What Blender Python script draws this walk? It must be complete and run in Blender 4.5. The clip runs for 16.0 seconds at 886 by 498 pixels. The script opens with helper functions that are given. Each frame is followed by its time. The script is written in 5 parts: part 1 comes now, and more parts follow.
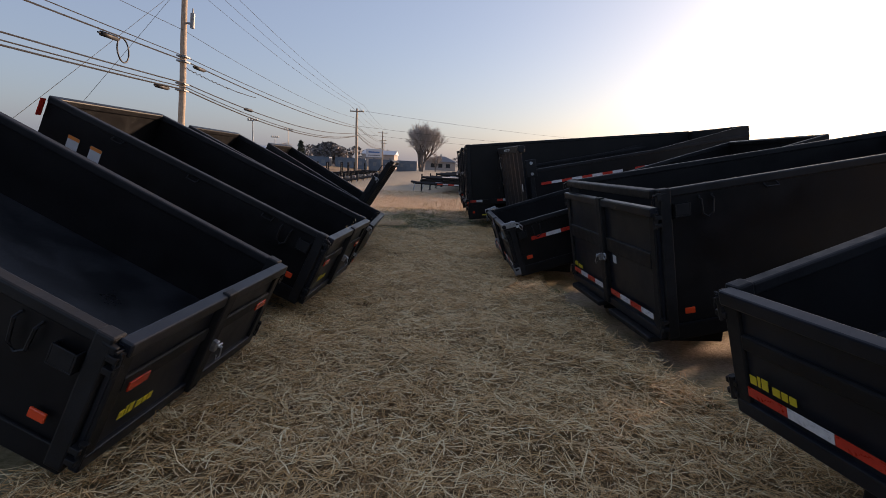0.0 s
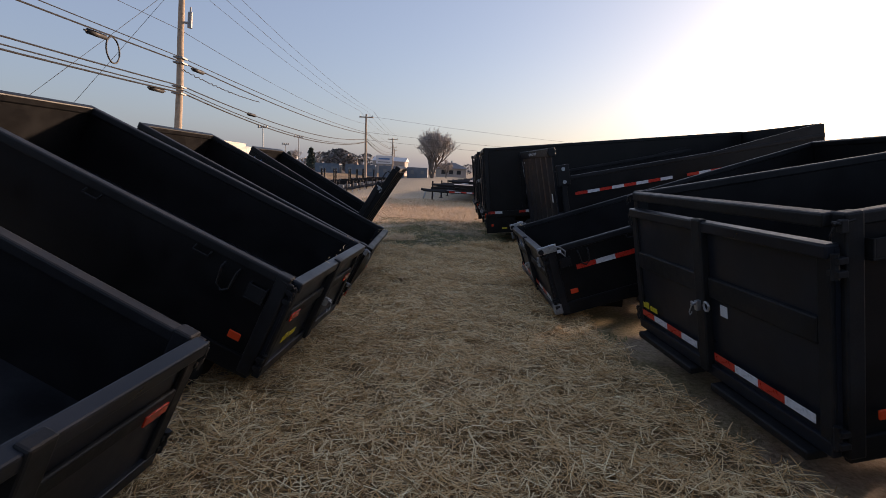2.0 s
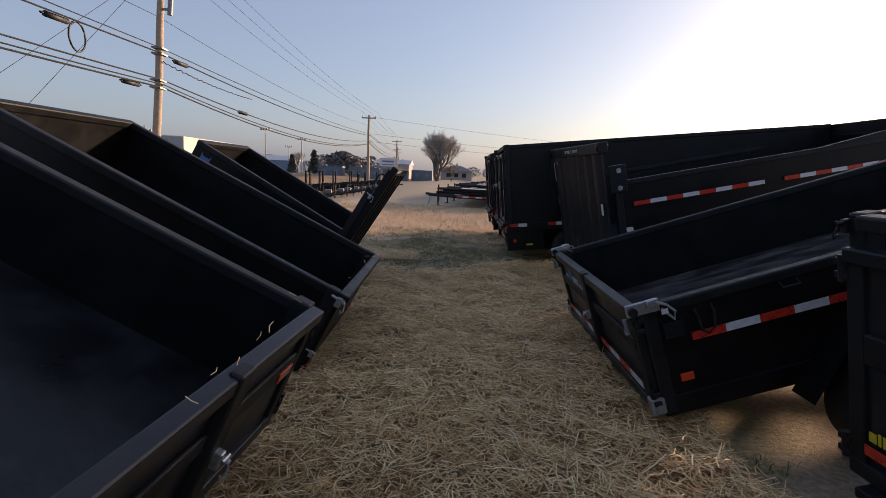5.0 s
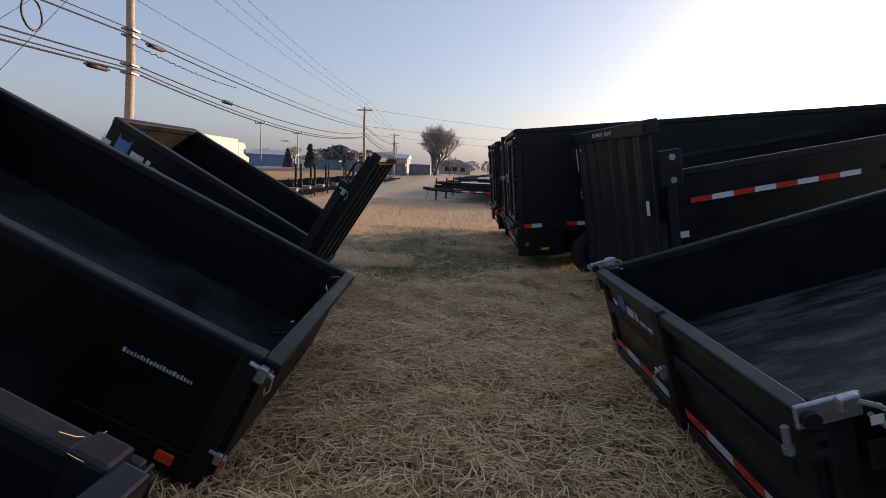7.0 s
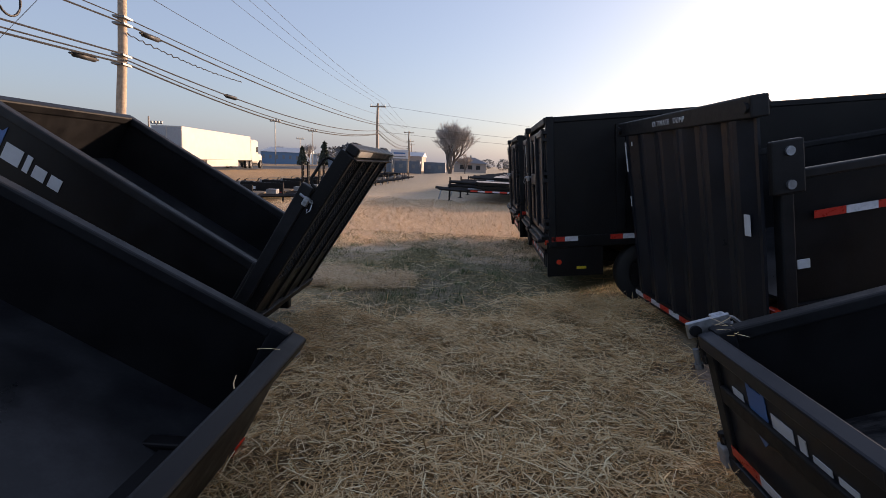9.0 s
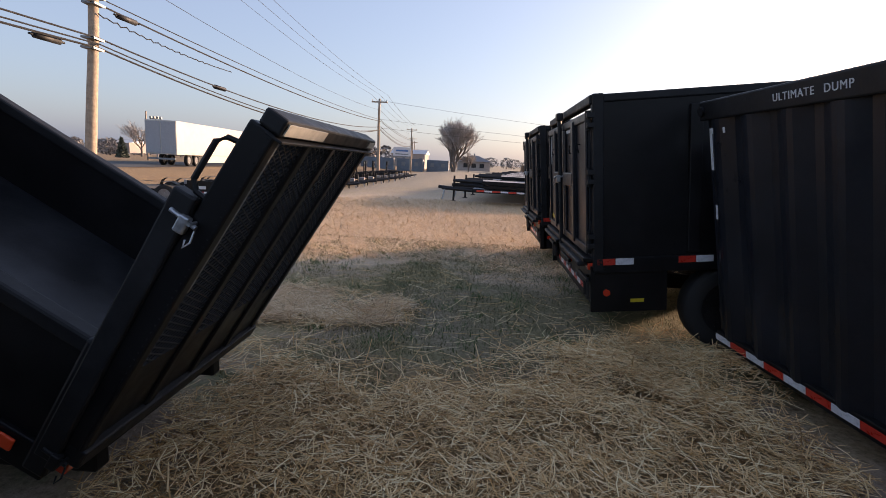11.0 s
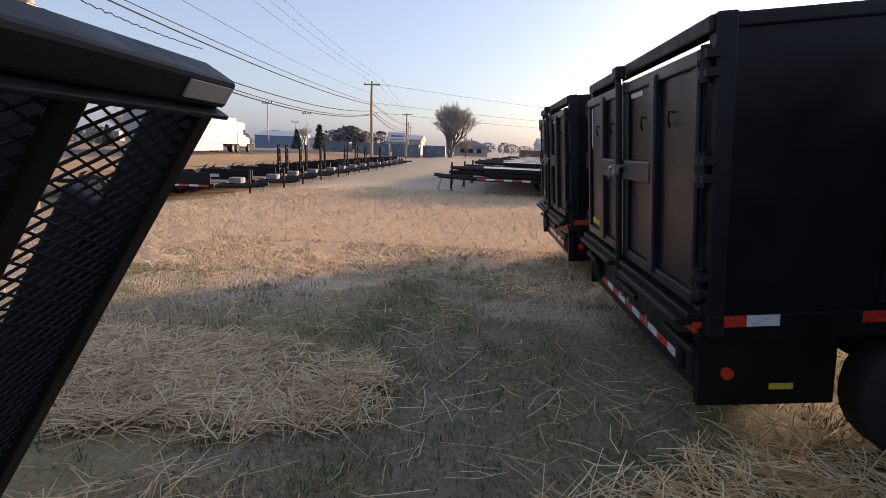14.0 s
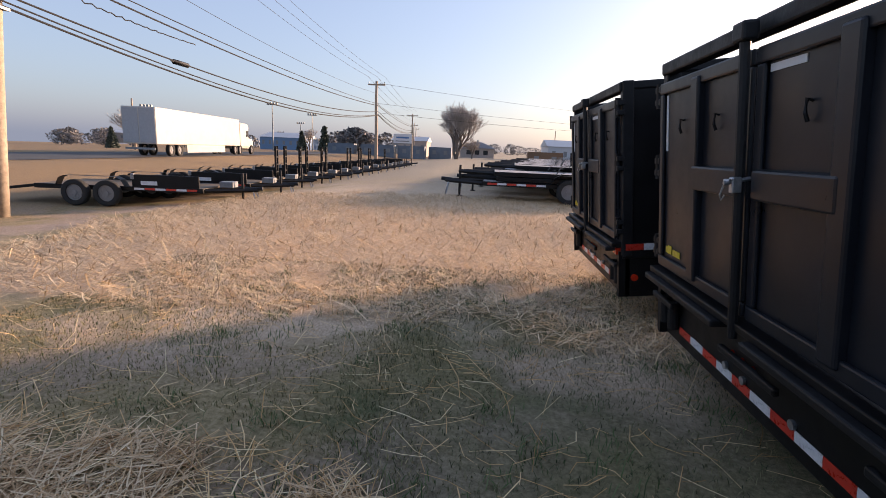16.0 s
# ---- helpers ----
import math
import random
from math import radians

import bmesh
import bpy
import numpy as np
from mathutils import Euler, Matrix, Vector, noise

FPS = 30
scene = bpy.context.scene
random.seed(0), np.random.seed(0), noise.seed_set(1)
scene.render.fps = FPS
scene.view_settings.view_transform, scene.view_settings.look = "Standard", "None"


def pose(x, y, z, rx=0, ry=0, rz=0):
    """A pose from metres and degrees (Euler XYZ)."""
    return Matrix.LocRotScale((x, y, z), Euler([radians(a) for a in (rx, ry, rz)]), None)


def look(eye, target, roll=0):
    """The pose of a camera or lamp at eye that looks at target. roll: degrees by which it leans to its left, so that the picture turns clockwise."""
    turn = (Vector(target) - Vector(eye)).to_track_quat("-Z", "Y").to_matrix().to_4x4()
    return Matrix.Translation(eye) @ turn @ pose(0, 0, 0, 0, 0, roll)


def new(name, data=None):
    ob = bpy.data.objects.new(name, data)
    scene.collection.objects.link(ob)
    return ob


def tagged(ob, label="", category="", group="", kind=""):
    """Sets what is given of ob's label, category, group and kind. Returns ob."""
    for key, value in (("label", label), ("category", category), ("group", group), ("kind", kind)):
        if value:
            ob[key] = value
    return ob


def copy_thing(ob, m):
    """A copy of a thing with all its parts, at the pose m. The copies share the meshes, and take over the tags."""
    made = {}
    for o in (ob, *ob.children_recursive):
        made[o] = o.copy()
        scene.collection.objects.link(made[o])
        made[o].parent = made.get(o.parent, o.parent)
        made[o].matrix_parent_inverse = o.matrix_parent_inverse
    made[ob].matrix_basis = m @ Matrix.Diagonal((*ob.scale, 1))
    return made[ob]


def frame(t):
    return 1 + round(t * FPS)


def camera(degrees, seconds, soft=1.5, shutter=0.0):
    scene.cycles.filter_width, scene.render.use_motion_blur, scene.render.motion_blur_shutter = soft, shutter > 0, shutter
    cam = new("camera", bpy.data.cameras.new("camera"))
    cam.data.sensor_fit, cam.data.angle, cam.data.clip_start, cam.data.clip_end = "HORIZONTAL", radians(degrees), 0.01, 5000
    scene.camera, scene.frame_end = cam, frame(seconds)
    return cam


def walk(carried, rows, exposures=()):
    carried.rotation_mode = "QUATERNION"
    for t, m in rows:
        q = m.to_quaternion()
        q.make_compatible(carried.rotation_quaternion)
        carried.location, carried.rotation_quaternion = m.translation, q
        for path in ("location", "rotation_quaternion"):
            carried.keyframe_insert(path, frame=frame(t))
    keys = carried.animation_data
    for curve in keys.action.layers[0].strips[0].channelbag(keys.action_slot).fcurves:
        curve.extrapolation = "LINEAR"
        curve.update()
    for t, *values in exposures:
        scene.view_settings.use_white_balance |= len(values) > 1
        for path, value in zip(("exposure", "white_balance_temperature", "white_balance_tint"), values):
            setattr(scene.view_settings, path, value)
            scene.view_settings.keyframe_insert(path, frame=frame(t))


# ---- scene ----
cam = camera(84.2, 16.0, 0.8)
METRES, EYE, TILT, LEAN, TURN = 11.1, 1.57, 0.0, 0.0, 0.0
ROWS = [
    (0.0, 0.0, 0.0, 0.0, 0.5, -9.81, -2.9),
    (0.5, 0.0002, 0.0347, 0.0004, 1.45, -9.81, -3.13),
    (1.0, -0.0053, 0.0718, -0.0012, 1.87, -9.9, -3.27),
    (1.5, -0.0091, 0.1041, -0.0005, 1.71, -9.62, -2.9),
    (2.0, -0.0083, 0.1369, -0.0006, 1.71, -9.12, -2.71),
    (2.5, -0.0096, 0.1682, -0.0018, 1.99, -9.17, -2.97),
    (3.0, -0.0147, 0.2031, -0.0013, 1.84, -8.95, -2.98),
    (3.5, -0.0154, 0.235, -0.003, 1.84, -8.91, -2.71),
    (4.0, -0.017, 0.2646, -0.0016, 2.14, -8.68, -2.7),
    (6.5, -0.0289, 0.4198, -0.0057, 2.28, -9.3, -2.73),
    (7.0, -0.027, 0.4528, -0.0073, 2.05, -9.45, -2.57),
    (7.5, -0.0267, 0.4837, -0.0063, 2.49, -9.56, -2.84),
    (8.0, -0.0305, 0.5174, -0.0064, 3.03, -9.81, -2.81),
    (8.5, -0.03, 0.5465, -0.0067, 3.35, -10.14, -2.54),
    (9.0, -0.0272, 0.5798, -0.007, 3.82, -9.75, -2.61),
    (11.5, -0.0422, 0.7456, -0.0112, 4.18, -10.16, -2.98),
    (12.0, -0.0438, 0.7729, -0.0121, 3.99, -10.62, -2.63),
    (12.5, -0.0431, 0.8027, -0.0106, 3.77, -10.89, -2.75),
    (13.0, -0.0472, 0.8309, -0.011, 3.94, -11.31, -2.79),
    (13.5, -0.051, 0.8551, -0.0096, 3.64, -11.7, -2.64),
    (14.0, -0.0496, 0.8834, -0.0108, 3.78, -11.59, -2.42),
    (14.5, -0.0506, 0.9101, -0.0103, 4.63, -11.31, -2.71),
    (15.0, -0.0556, 0.939, -0.0113, 4.86, -11.6, -2.73),
    (15.5, -0.06, 0.9628, -0.01, 4.45, -11.89, -2.49),
    (16.0, -0.0629, 0.995, -0.0103, 4.43, -11.44, -2.39),
]
EXPOSURES = [(0.0, 0.78, 7400, 21), (4.0, 0.82, 7400, 21), (9.0, 1.05, 7400, 21), (12.0, 1.28, 7350, 21), (16.0, 1.28, 7250, 21)]
walk(cam, [(t, pose(0, 0, EYE, TILT, LEAN, TURN) @ pose(METRES * x, METRES * y, METRES * z, 90 + pitch, roll, yaw)) for t, x, y, z, yaw, pitch, roll in ROWS], EXPOSURES)

# ---- sky and sun ----
SUN_AZ, SUN_EL = 49.0, 10.0
world = bpy.data.worlds.new("sky")
scene.world = world
world.use_nodes = True
wn = world.node_tree
sky = wn.nodes.new("ShaderNodeTexSky")
sky.sky_type, sky.sun_disc = "NISHITA", False
sky.sun_elevation, sky.sun_rotation = radians(SUN_EL), radians(SUN_AZ)
sky.air_density, sky.dust_density, sky.ozone_density = 1.0, 2.2, 3.0
wn.nodes["Background"].inputs[1].default_value = 0.15
tone = wn.nodes.new("ShaderNodeHueSaturation")
tone.inputs["Saturation"].default_value = 0.95
haze = wn.nodes.new("ShaderNodeMix")
haze.data_type = "RGBA"
haze.inputs[0].default_value = 0.5
haze.inputs[7].default_value = (1.13, 1.50, 2.25, 1)
wn.links.new(sky.outputs[0], tone.inputs["Color"])
wn.links.new(tone.outputs[0], haze.inputs[6])
wn.links.new(haze.outputs[2], wn.nodes["Background"].inputs[0])
sun_dir = Vector((math.sin(radians(SUN_AZ)) * math.cos(radians(SUN_EL)), math.cos(radians(SUN_AZ)) * math.cos(radians(SUN_EL)), math.sin(radians(SUN_EL))))
sun = new("sun", bpy.data.lights.new("sun", "SUN"))
sun.data.energy, sun.data.angle, sun.data.color = 4.4, radians(4.0), (1.0, 0.76, 0.56)
sun.matrix_world = look(sun_dir * 60, (0, 0, 0))


# ---- materials ----
def mat(name, color, rough=0.5, metal=0.0, vary=0.0, scale=8.0, bump=0.0, bscale=60.0, dust=None, dust_amount=0.0, coat=0.0, obj_vary=0.0, spec=0.5, streak=None):
    m = bpy.data.materials.new(name)
    m.use_nodes = True
    nt = m.node_tree
    b = nt.nodes["Principled BSDF"]
    b.inputs["Roughness"].default_value, b.inputs["Metallic"].default_value = rough, metal
    b.inputs["Coat Weight"].default_value = coat
    b.inputs["Specular IOR Level"].default_value = spec
    tc = nt.nodes.new("ShaderNodeTexCoord")
    col = nt.nodes.new("ShaderNodeRGB")
    col.outputs[0].default_value = (*color, 1)
    out = col.outputs[0]
    if vary > 0:
        n1 = nt.nodes.new("ShaderNodeTexNoise")
        n1.inputs["Scale"].default_value, n1.inputs["Detail"].default_value, n1.inputs["Roughness"].default_value = scale, 6, 0.65
        nt.links.new(tc.outputs["Object"], n1.inputs["Vector"])
        mr = nt.nodes.new("ShaderNodeMapRange")
        mr.inputs[1].default_value, mr.inputs[2].default_value = 0.3, 0.7
        mr.inputs[3].default_value, mr.inputs[4].default_value = 1 - vary, 1 + vary
        nt.links.new(n1.outputs[0], mr.inputs[0])
        mul = nt.nodes.new("ShaderNodeMix")
        mul.data_type, mul.blend_type = "RGBA", "MULTIPLY"
        mul.inputs[0].default_value = 1
        nt.links.new(out, mul.inputs[6])
        nt.links.new(mr.outputs[0], mul.inputs[7])
        out = mul.outputs[2]
        rr = nt.nodes.new("ShaderNodeMapRange")
        rr.inputs[1].default_value, rr.inputs[2].default_value = 0.3, 0.7
        rr.inputs[3].default_value, rr.inputs[4].default_value = max(0.05, rough - 0.1), min(1, rough + 0.12)
        nt.links.new(n1.outputs[0], rr.inputs[0])
        nt.links.new(rr.outputs[0], b.inputs["Roughness"])
    if dust:
        n2 = nt.nodes.new("ShaderNodeTexNoise")
        n2.inputs["Scale"].default_value, n2.inputs["Detail"].default_value, n2.inputs["Roughness"].default_value = 2.3, 9, 0.72
        if streak:
            mp = nt.nodes.new("ShaderNodeMapping")
            mp.inputs["Scale"].default_value = streak
            nt.links.new(tc.outputs["Object"], mp.inputs[0])
            nt.links.new(mp.outputs[0], n2.inputs["Vector"])
        else:
            nt.links.new(tc.outputs["Object"], n2.inputs["Vector"])
        ramp = nt.nodes.new("ShaderNodeMapRange")
        ramp.inputs[1].default_value, ramp.inputs[2].default_value = 0.45, 0.75
        ramp.inputs[3].default_value, ramp.inputs[4].default_value = 0.0, dust_amount
        nt.links.new(n2.outputs[0], ramp.inputs[0])
        dm = nt.nodes.new("ShaderNodeMix")
        dm.data_type = "RGBA"
        nt.links.new(ramp.outputs[0], dm.inputs[0])
        nt.links.new(out, dm.inputs[6])
        dm.inputs[7].default_value = (*dust, 1)
        out = dm.outputs[2]
    if obj_vary > 0:
        oi = nt.nodes.new("ShaderNodeNewGeometry")
        mv = nt.nodes.new("ShaderNodeMapRange")
        mv.inputs[3].default_value, mv.inputs[4].default_value = 1 - obj_vary, 1 + obj_vary
        nt.links.new(oi.outputs["Random Per Island"], mv.inputs[0])
        hs = nt.nodes.new("ShaderNodeHueSaturation")
        nt.links.new(mv.outputs[0], hs.inputs["Value"])
        nt.links.new(out, hs.inputs["Color"])
        out = hs.outputs[0]
    nt.links.new(out, b.inputs["Base Color"])
    if bump > 0:
        n3 = nt.nodes.new("ShaderNodeTexNoise")
        n3.inputs["Scale"].default_value, n3.inputs["Detail"].default_value = bscale, 4
        nt.links.new(tc.outputs["Object"], n3.inputs["Vector"])
        bp = nt.nodes.new("ShaderNodeBump")
        bp.inputs["Strength"].default_value, bp.inputs["Distance"].default_value = bump, 0.01
        nt.links.new(n3.outputs[0], bp.inputs["Height"])
        nt.links.new(bp.outputs[0], b.inputs["Normal"])
    return m


BLACK = mat("black_paint", (0.006, 0.006, 0.007), 0.42, vary=0.25, scale=5, bump=0.05, bscale=9, dust=(0.03, 0.028, 0.026), dust_amount=0.25, spec=0.22)
RAIL = mat("black_rail_paint", (0.008, 0.0085, 0.010), 0.5, vary=0.3, scale=14, bump=0.08, bscale=60, dust=(0.06, 0.062, 0.068), dust_amount=0.25, spec=0.27)
BED = mat("bed_floor_paint", (0.008, 0.009, 0.011), 0.36, vary=0.35, scale=2.5, bump=0.12, bscale=18, dust=(0.05, 0.053, 0.06), dust_amount=0.7, spec=0.35)
BEDWORN = mat("scuffed_bed_floor", (0.014, 0.014, 0.016), 0.5, vary=0.5, scale=3, bump=0.3, bscale=30, dust=(0.26, 0.25, 0.24), dust_amount=0.55, spec=0.3, streak=(0.8, 3.5, 1.0))
# Bluish base colour stands in for sky reflected by doors and gates.
DOOR = mat("sky_tinted_door_paint", (0.010, 0.0125, 0.018), 0.36, vary=0.25, scale=3, bump=0.06, bscale=7, dust=(0.035, 0.036, 0.042), dust_amount=0.4, spec=0.3)
STEEL = mat("zinc_steel", (0.42, 0.44, 0.47), 0.38, 0.85, vary=0.25, scale=40, bump=0.1)
GALV = mat("dull_galvanized_steel", (0.28, 0.28, 0.28), 0.6, 0.3, vary=0.3, scale=20)
RED = mat("red_reflective_tape", (0.55, 0.035, 0.02), 0.3, vary=0.15, scale=30)
WHITE = mat("white_reflective_tape", (0.62, 0.63, 0.66), 0.3, vary=0.12, scale=30)
LAMP_RED = mat("red_lens", (0.62, 0.04, 0.015), 0.2, coat=0.5)
AMBER = mat("amber_lens", (0.75, 0.07, 0.02), 0.25)
YELLOW = mat("yellow_decal", (0.62, 0.48, 0.03), 0.4)
DECAL = mat("white_decal", (0.6, 0.62, 0.64), 0.45, vary=0.1)
BLUE = mat("blue_decal", (0.06, 0.16, 0.38), 0.4)
ORANGE = mat("orange_decal", (0.8, 0.25, 0.05), 0.45)
PAPER = mat("worn_masking_patch", (0.42, 0.39, 0.34), 0.7, vary=0.25, scale=14)
RUBBER = mat("tyre_rubber", (0.02, 0.02, 0.02), 0.85, vary=0.3, scale=20, bump=0.3)
RIM = mat("silver_rim_paint", (0.22, 0.22, 0.23), 0.4, 0.4, vary=0.15)
POLEWOOD = mat("weathered_pole_wood", (0.36, 0.28, 0.21), 0.85, vary=0.3, scale=9, bump=0.5, bscale=30)
CABLE = mat("black_cable", (0.015, 0.015, 0.017), 0.6)
GREY = mat("grey_metal", (0.2, 0.21, 0.22), 0.5, 0.3, vary=0.2)


def straw_material(name, c1, c2, clump=0.0):
    """Stalks that differ one by one, with lighter and browner clumps at a larger scale."""
    m = mat(name, c1, 0.62, bump=0.0, spec=0.3)
    nt = m.node_tree
    g = nt.nodes.new("ShaderNodeNewGeometry")
    ramp = nt.nodes.new("ShaderNodeValToRGB")
    ramp.color_ramp.elements[0].color, ramp.color_ramp.elements[1].color = (*c1, 1), (*c2, 1)
    ramp.color_ramp.elements[0].color = (*[0.42 * a for a in c1], 1)
    ramp.color_ramp.elements.new(0.22).color = (*c1, 1)
    e = ramp.color_ramp.elements.new(0.75)
    e.color = (*[0.45 * a + 0.55 * b for a, b in zip(c1, c2)], 1)
    nt.links.new(g.outputs["Random Per Island"], ramp.inputs[0])
    out = ramp.outputs[0]
    if clump:
        tc = nt.nodes.new("ShaderNodeTexCoord")
        n = nt.nodes.new("ShaderNodeTexNoise")
        n.inputs["Scale"].default_value, n.inputs["Detail"].default_value = 3.4, 6
        nt.links.new(tc.outputs["Object"], n.inputs["Vector"])
        r = nt.nodes.new("ShaderNodeMapRange")
        r.inputs[1].default_value, r.inputs[2].default_value = 0.35, 0.68
        nt.links.new(n.outputs[0], r.inputs[0])
        mx = nt.nodes.new("ShaderNodeMix")
        mx.data_type, mx.blend_type = "RGBA", "MULTIPLY"
        mx.inputs[7].default_value = (1 - 0.55 * clump, 1 - 0.8 * clump, 1 - clump, 1)
        nt.links.new(r.outputs[0], mx.inputs[0])
        nt.links.new(out, mx.inputs[6])
        out = mx.outputs[2]
    nt.links.new(out, nt.nodes["Principled BSDF"].inputs["Base Color"])
    return m


STRAW = straw_material("dry_straw", (0.74, 0.45, 0.19), (1.0, 0.86, 0.54), 0.22)
# Darker copy of the straw colour paints shade into the gaps between stalks.
UNDERSTRAW = straw_material("gap_shaded_straw", (0.34, 0.20, 0.08), (0.74, 0.52, 0.27), 0.3)
PALESTRAW = straw_material("weathered_straw", (0.66, 0.44, 0.24), (1.0, 0.84, 0.58), 0.25)
GRASS = straw_material("short_grass", (0.15, 0.155, 0.06), (0.50, 0.40, 0.22), 0.2)


# ---- mesh helpers ----
def box(bm, x0, x1, y0, y1, z0, z1, bev=0.0, m=None):
    r = bmesh.ops.create_cube(bm, size=1.0)
    vs = r["verts"]
    bmesh.ops.scale(bm, vec=(abs(x1 - x0), abs(y1 - y0), abs(z1 - z0)), verts=vs)
    bmesh.ops.translate(bm, vec=((x0 + x1) / 2, (y0 + y1) / 2, (z0 + z1) / 2), verts=vs)
    if bev > 0:
        es = list({e for v in vs for e in v.link_edges})
        g = bmesh.ops.bevel(bm, geom=es, offset=bev, segments=2, affect="EDGES", profile=0.5)
        vs = list({v for v in g["verts"]})
    if m is not None:
        bmesh.ops.transform(bm, matrix=m, verts=vs)
    return vs


def cyl(bm, a, b, r, seg=10, r2=None):
    a, b = Vector(a), Vector(b)
    d = b - a
    q = d.to_track_quat("Z", "Y").to_matrix().to_4x4()
    bmesh.ops.create_cone(bm, cap_ends=True, segments=seg, radius1=r, radius2=r if r2 is None else r2, depth=d.length, matrix=Matrix.Translation((a + b) / 2) @ q)


def tube(bm, pts, r, seg=6):
    pts = [Vector(p) for p in pts]
    rings = []
    for i, p in enumerate(pts):
        d = (pts[min(i + 1, len(pts) - 1)] - pts[max(i - 1, 0)]).normalized()
        up = Vector((0, 0, 1)) if abs(d.z) < 0.9 else Vector((1, 0, 0))
        s = d.cross(up).normalized()
        w = s.cross(d)
        rr = r[i] if isinstance(r, (list, tuple)) else r
        rings.append([bm.verts.new(p + rr * (math.cos(2 * math.pi * k / seg) * s + math.sin(2 * math.pi * k / seg) * w)) for k in range(seg)])
    for A, B in zip(rings, rings[1:]):
        for k in range(seg):
            bm.faces.new((A[k], A[(k + 1) % seg], B[(k + 1) % seg], B[k]))
    bm.faces.new(rings[0][::-1])
    bm.faces.new(rings[-1])


def mesh_of(bm, name, material, smooth=False):
    bmesh.ops.recalc_face_normals(bm, faces=bm.faces[:])
    me = bpy.data.meshes.new(name)
    bm.to_mesh(me)
    bm.free()
    if smooth:
        for p in me.polygons:
            p.use_smooth = True
    me.materials.append(material)
    return me


def part(name, bm, material, parent, label="", m=None, smooth=False):
    """Links a bmesh as one mesh object under a thing or a part; m is its pose in the parent's space."""
    ob = new(name, mesh_of(bm, name, material, smooth))
    if parent:
        ob.parent = parent
    if m is not None:
        ob.matrix_local = m
    if label:
        tagged(ob, label)
    return ob


def boxes(*specs):
    bm = bmesh.new()
    for s in specs:
        box(bm, *s)
    return bm


def bpart(name, spec, material, parent, label="", m=None):
    return part(name, boxes(spec), material, parent, label, m)


def thing(name, m, label, category, group=""):
    ob = new(name)
    ob.empty_display_size = 0.2
    ob.matrix_world = m
    return tagged(ob, label, category, group)


_shared = {}


def share(key, make, material):
    """One mesh for many alike pieces."""
    if key not in _shared:
        _shared[key] = mesh_of(make(), key, material)
    return _shared[key]


def piece(name, me, parent, m):
    ob = new(name, me)
    ob.parent = parent
    ob.matrix_local = m
    return ob


# ---- dump trailers ----
def wheel(parent, x, y, r=0.36, w=0.22, out=1, rim=None):
    """A tyre with a spoked rim; out is the outward side along local Y."""
    bm = bmesh.new()
    prof = [(r * 0.62, -w / 2 * 0.8), (r * 0.9, -w / 2), (r * 0.985, -w / 2 * 0.8), (r, -w / 4), (r, w / 4), (r * 0.985, w / 2 * 0.8), (r * 0.9, w / 2), (r * 0.62, w / 2 * 0.8)]
    n = 28
    rings = [[bm.verts.new((pr * math.cos(2 * math.pi * k / n), py, pr * math.sin(2 * math.pi * k / n))) for pr, py in prof] for k in range(n)]
    for k in range(n):
        for j in range(len(prof) - 1):
            bm.faces.new((rings[k][j], rings[k][j + 1], rings[(k + 1) % n][j + 1], rings[(k + 1) % n][j]))
    tyre = part("tyre", bm, RUBBER, parent, m=pose(x, y, r), smooth=True)
    bm = bmesh.new()
    yo = out * w * 0.30
    bmesh.ops.create_cone(bm, cap_ends=True, segments=24, radius1=r * 0.63, radius2=r * 0.63, depth=w * 0.5, matrix=pose(0, 0, 0, 90))
    cyl(bm, (0, yo * 0.6, 0), (0, yo * 1.25, 0), r * 0.2, 14)
    for k in range(8):
        a = 2 * math.pi * k / 8
        cyl(bm, (r * 0.3 * math.cos(a), yo * 0.6, r * 0.3 * math.sin(a)), (r * 0.3 * math.cos(a), yo * 1.0, r * 0.3 * math.sin(a)), 0.016, 6)
        c = Vector((r * 0.47 * math.cos(a + 0.39), yo * 0.8, r * 0.47 * math.sin(a + 0.39)))
        cyl(bm, c, c + Vector((0, yo * 0.25, 0)), r * 0.075, 8)
    part("rim", bm, rim or RIM, tyre, "black steel rim" if rim else "silver painted steel rim")
    return tyre


def tape(parent, a, b, m, normal, seg=0.2, h=0.05, first=0):
    """Red and white reflective strips from a to b (bed space), standing 3 mm proud along normal."""
    a, b, nrm = Vector(a), Vector(b), Vector(normal)
    d = b - a
    n = max(1, round(d.length / seg))
    ex = d.normalized()
    ez = nrm
    ey = ez.cross(ex)
    q = Matrix((ex, ey, ez)).transposed().to_4x4()
    s = d.length / n
    for i in range(n):
        red = (i + first) % 2 == 0
        me = share(f"strip_{round(s, 3)}_{h}_{red}", lambda: boxes((-s / 2 + 0.001, s / 2 - 0.001, -h / 2, h / 2, 0, 0.003)), RED if red else WHITE)
        piece("reflective_strip", me, parent, m @ Matrix.Translation(a + ex * s * (i + 0.5)) @ q)


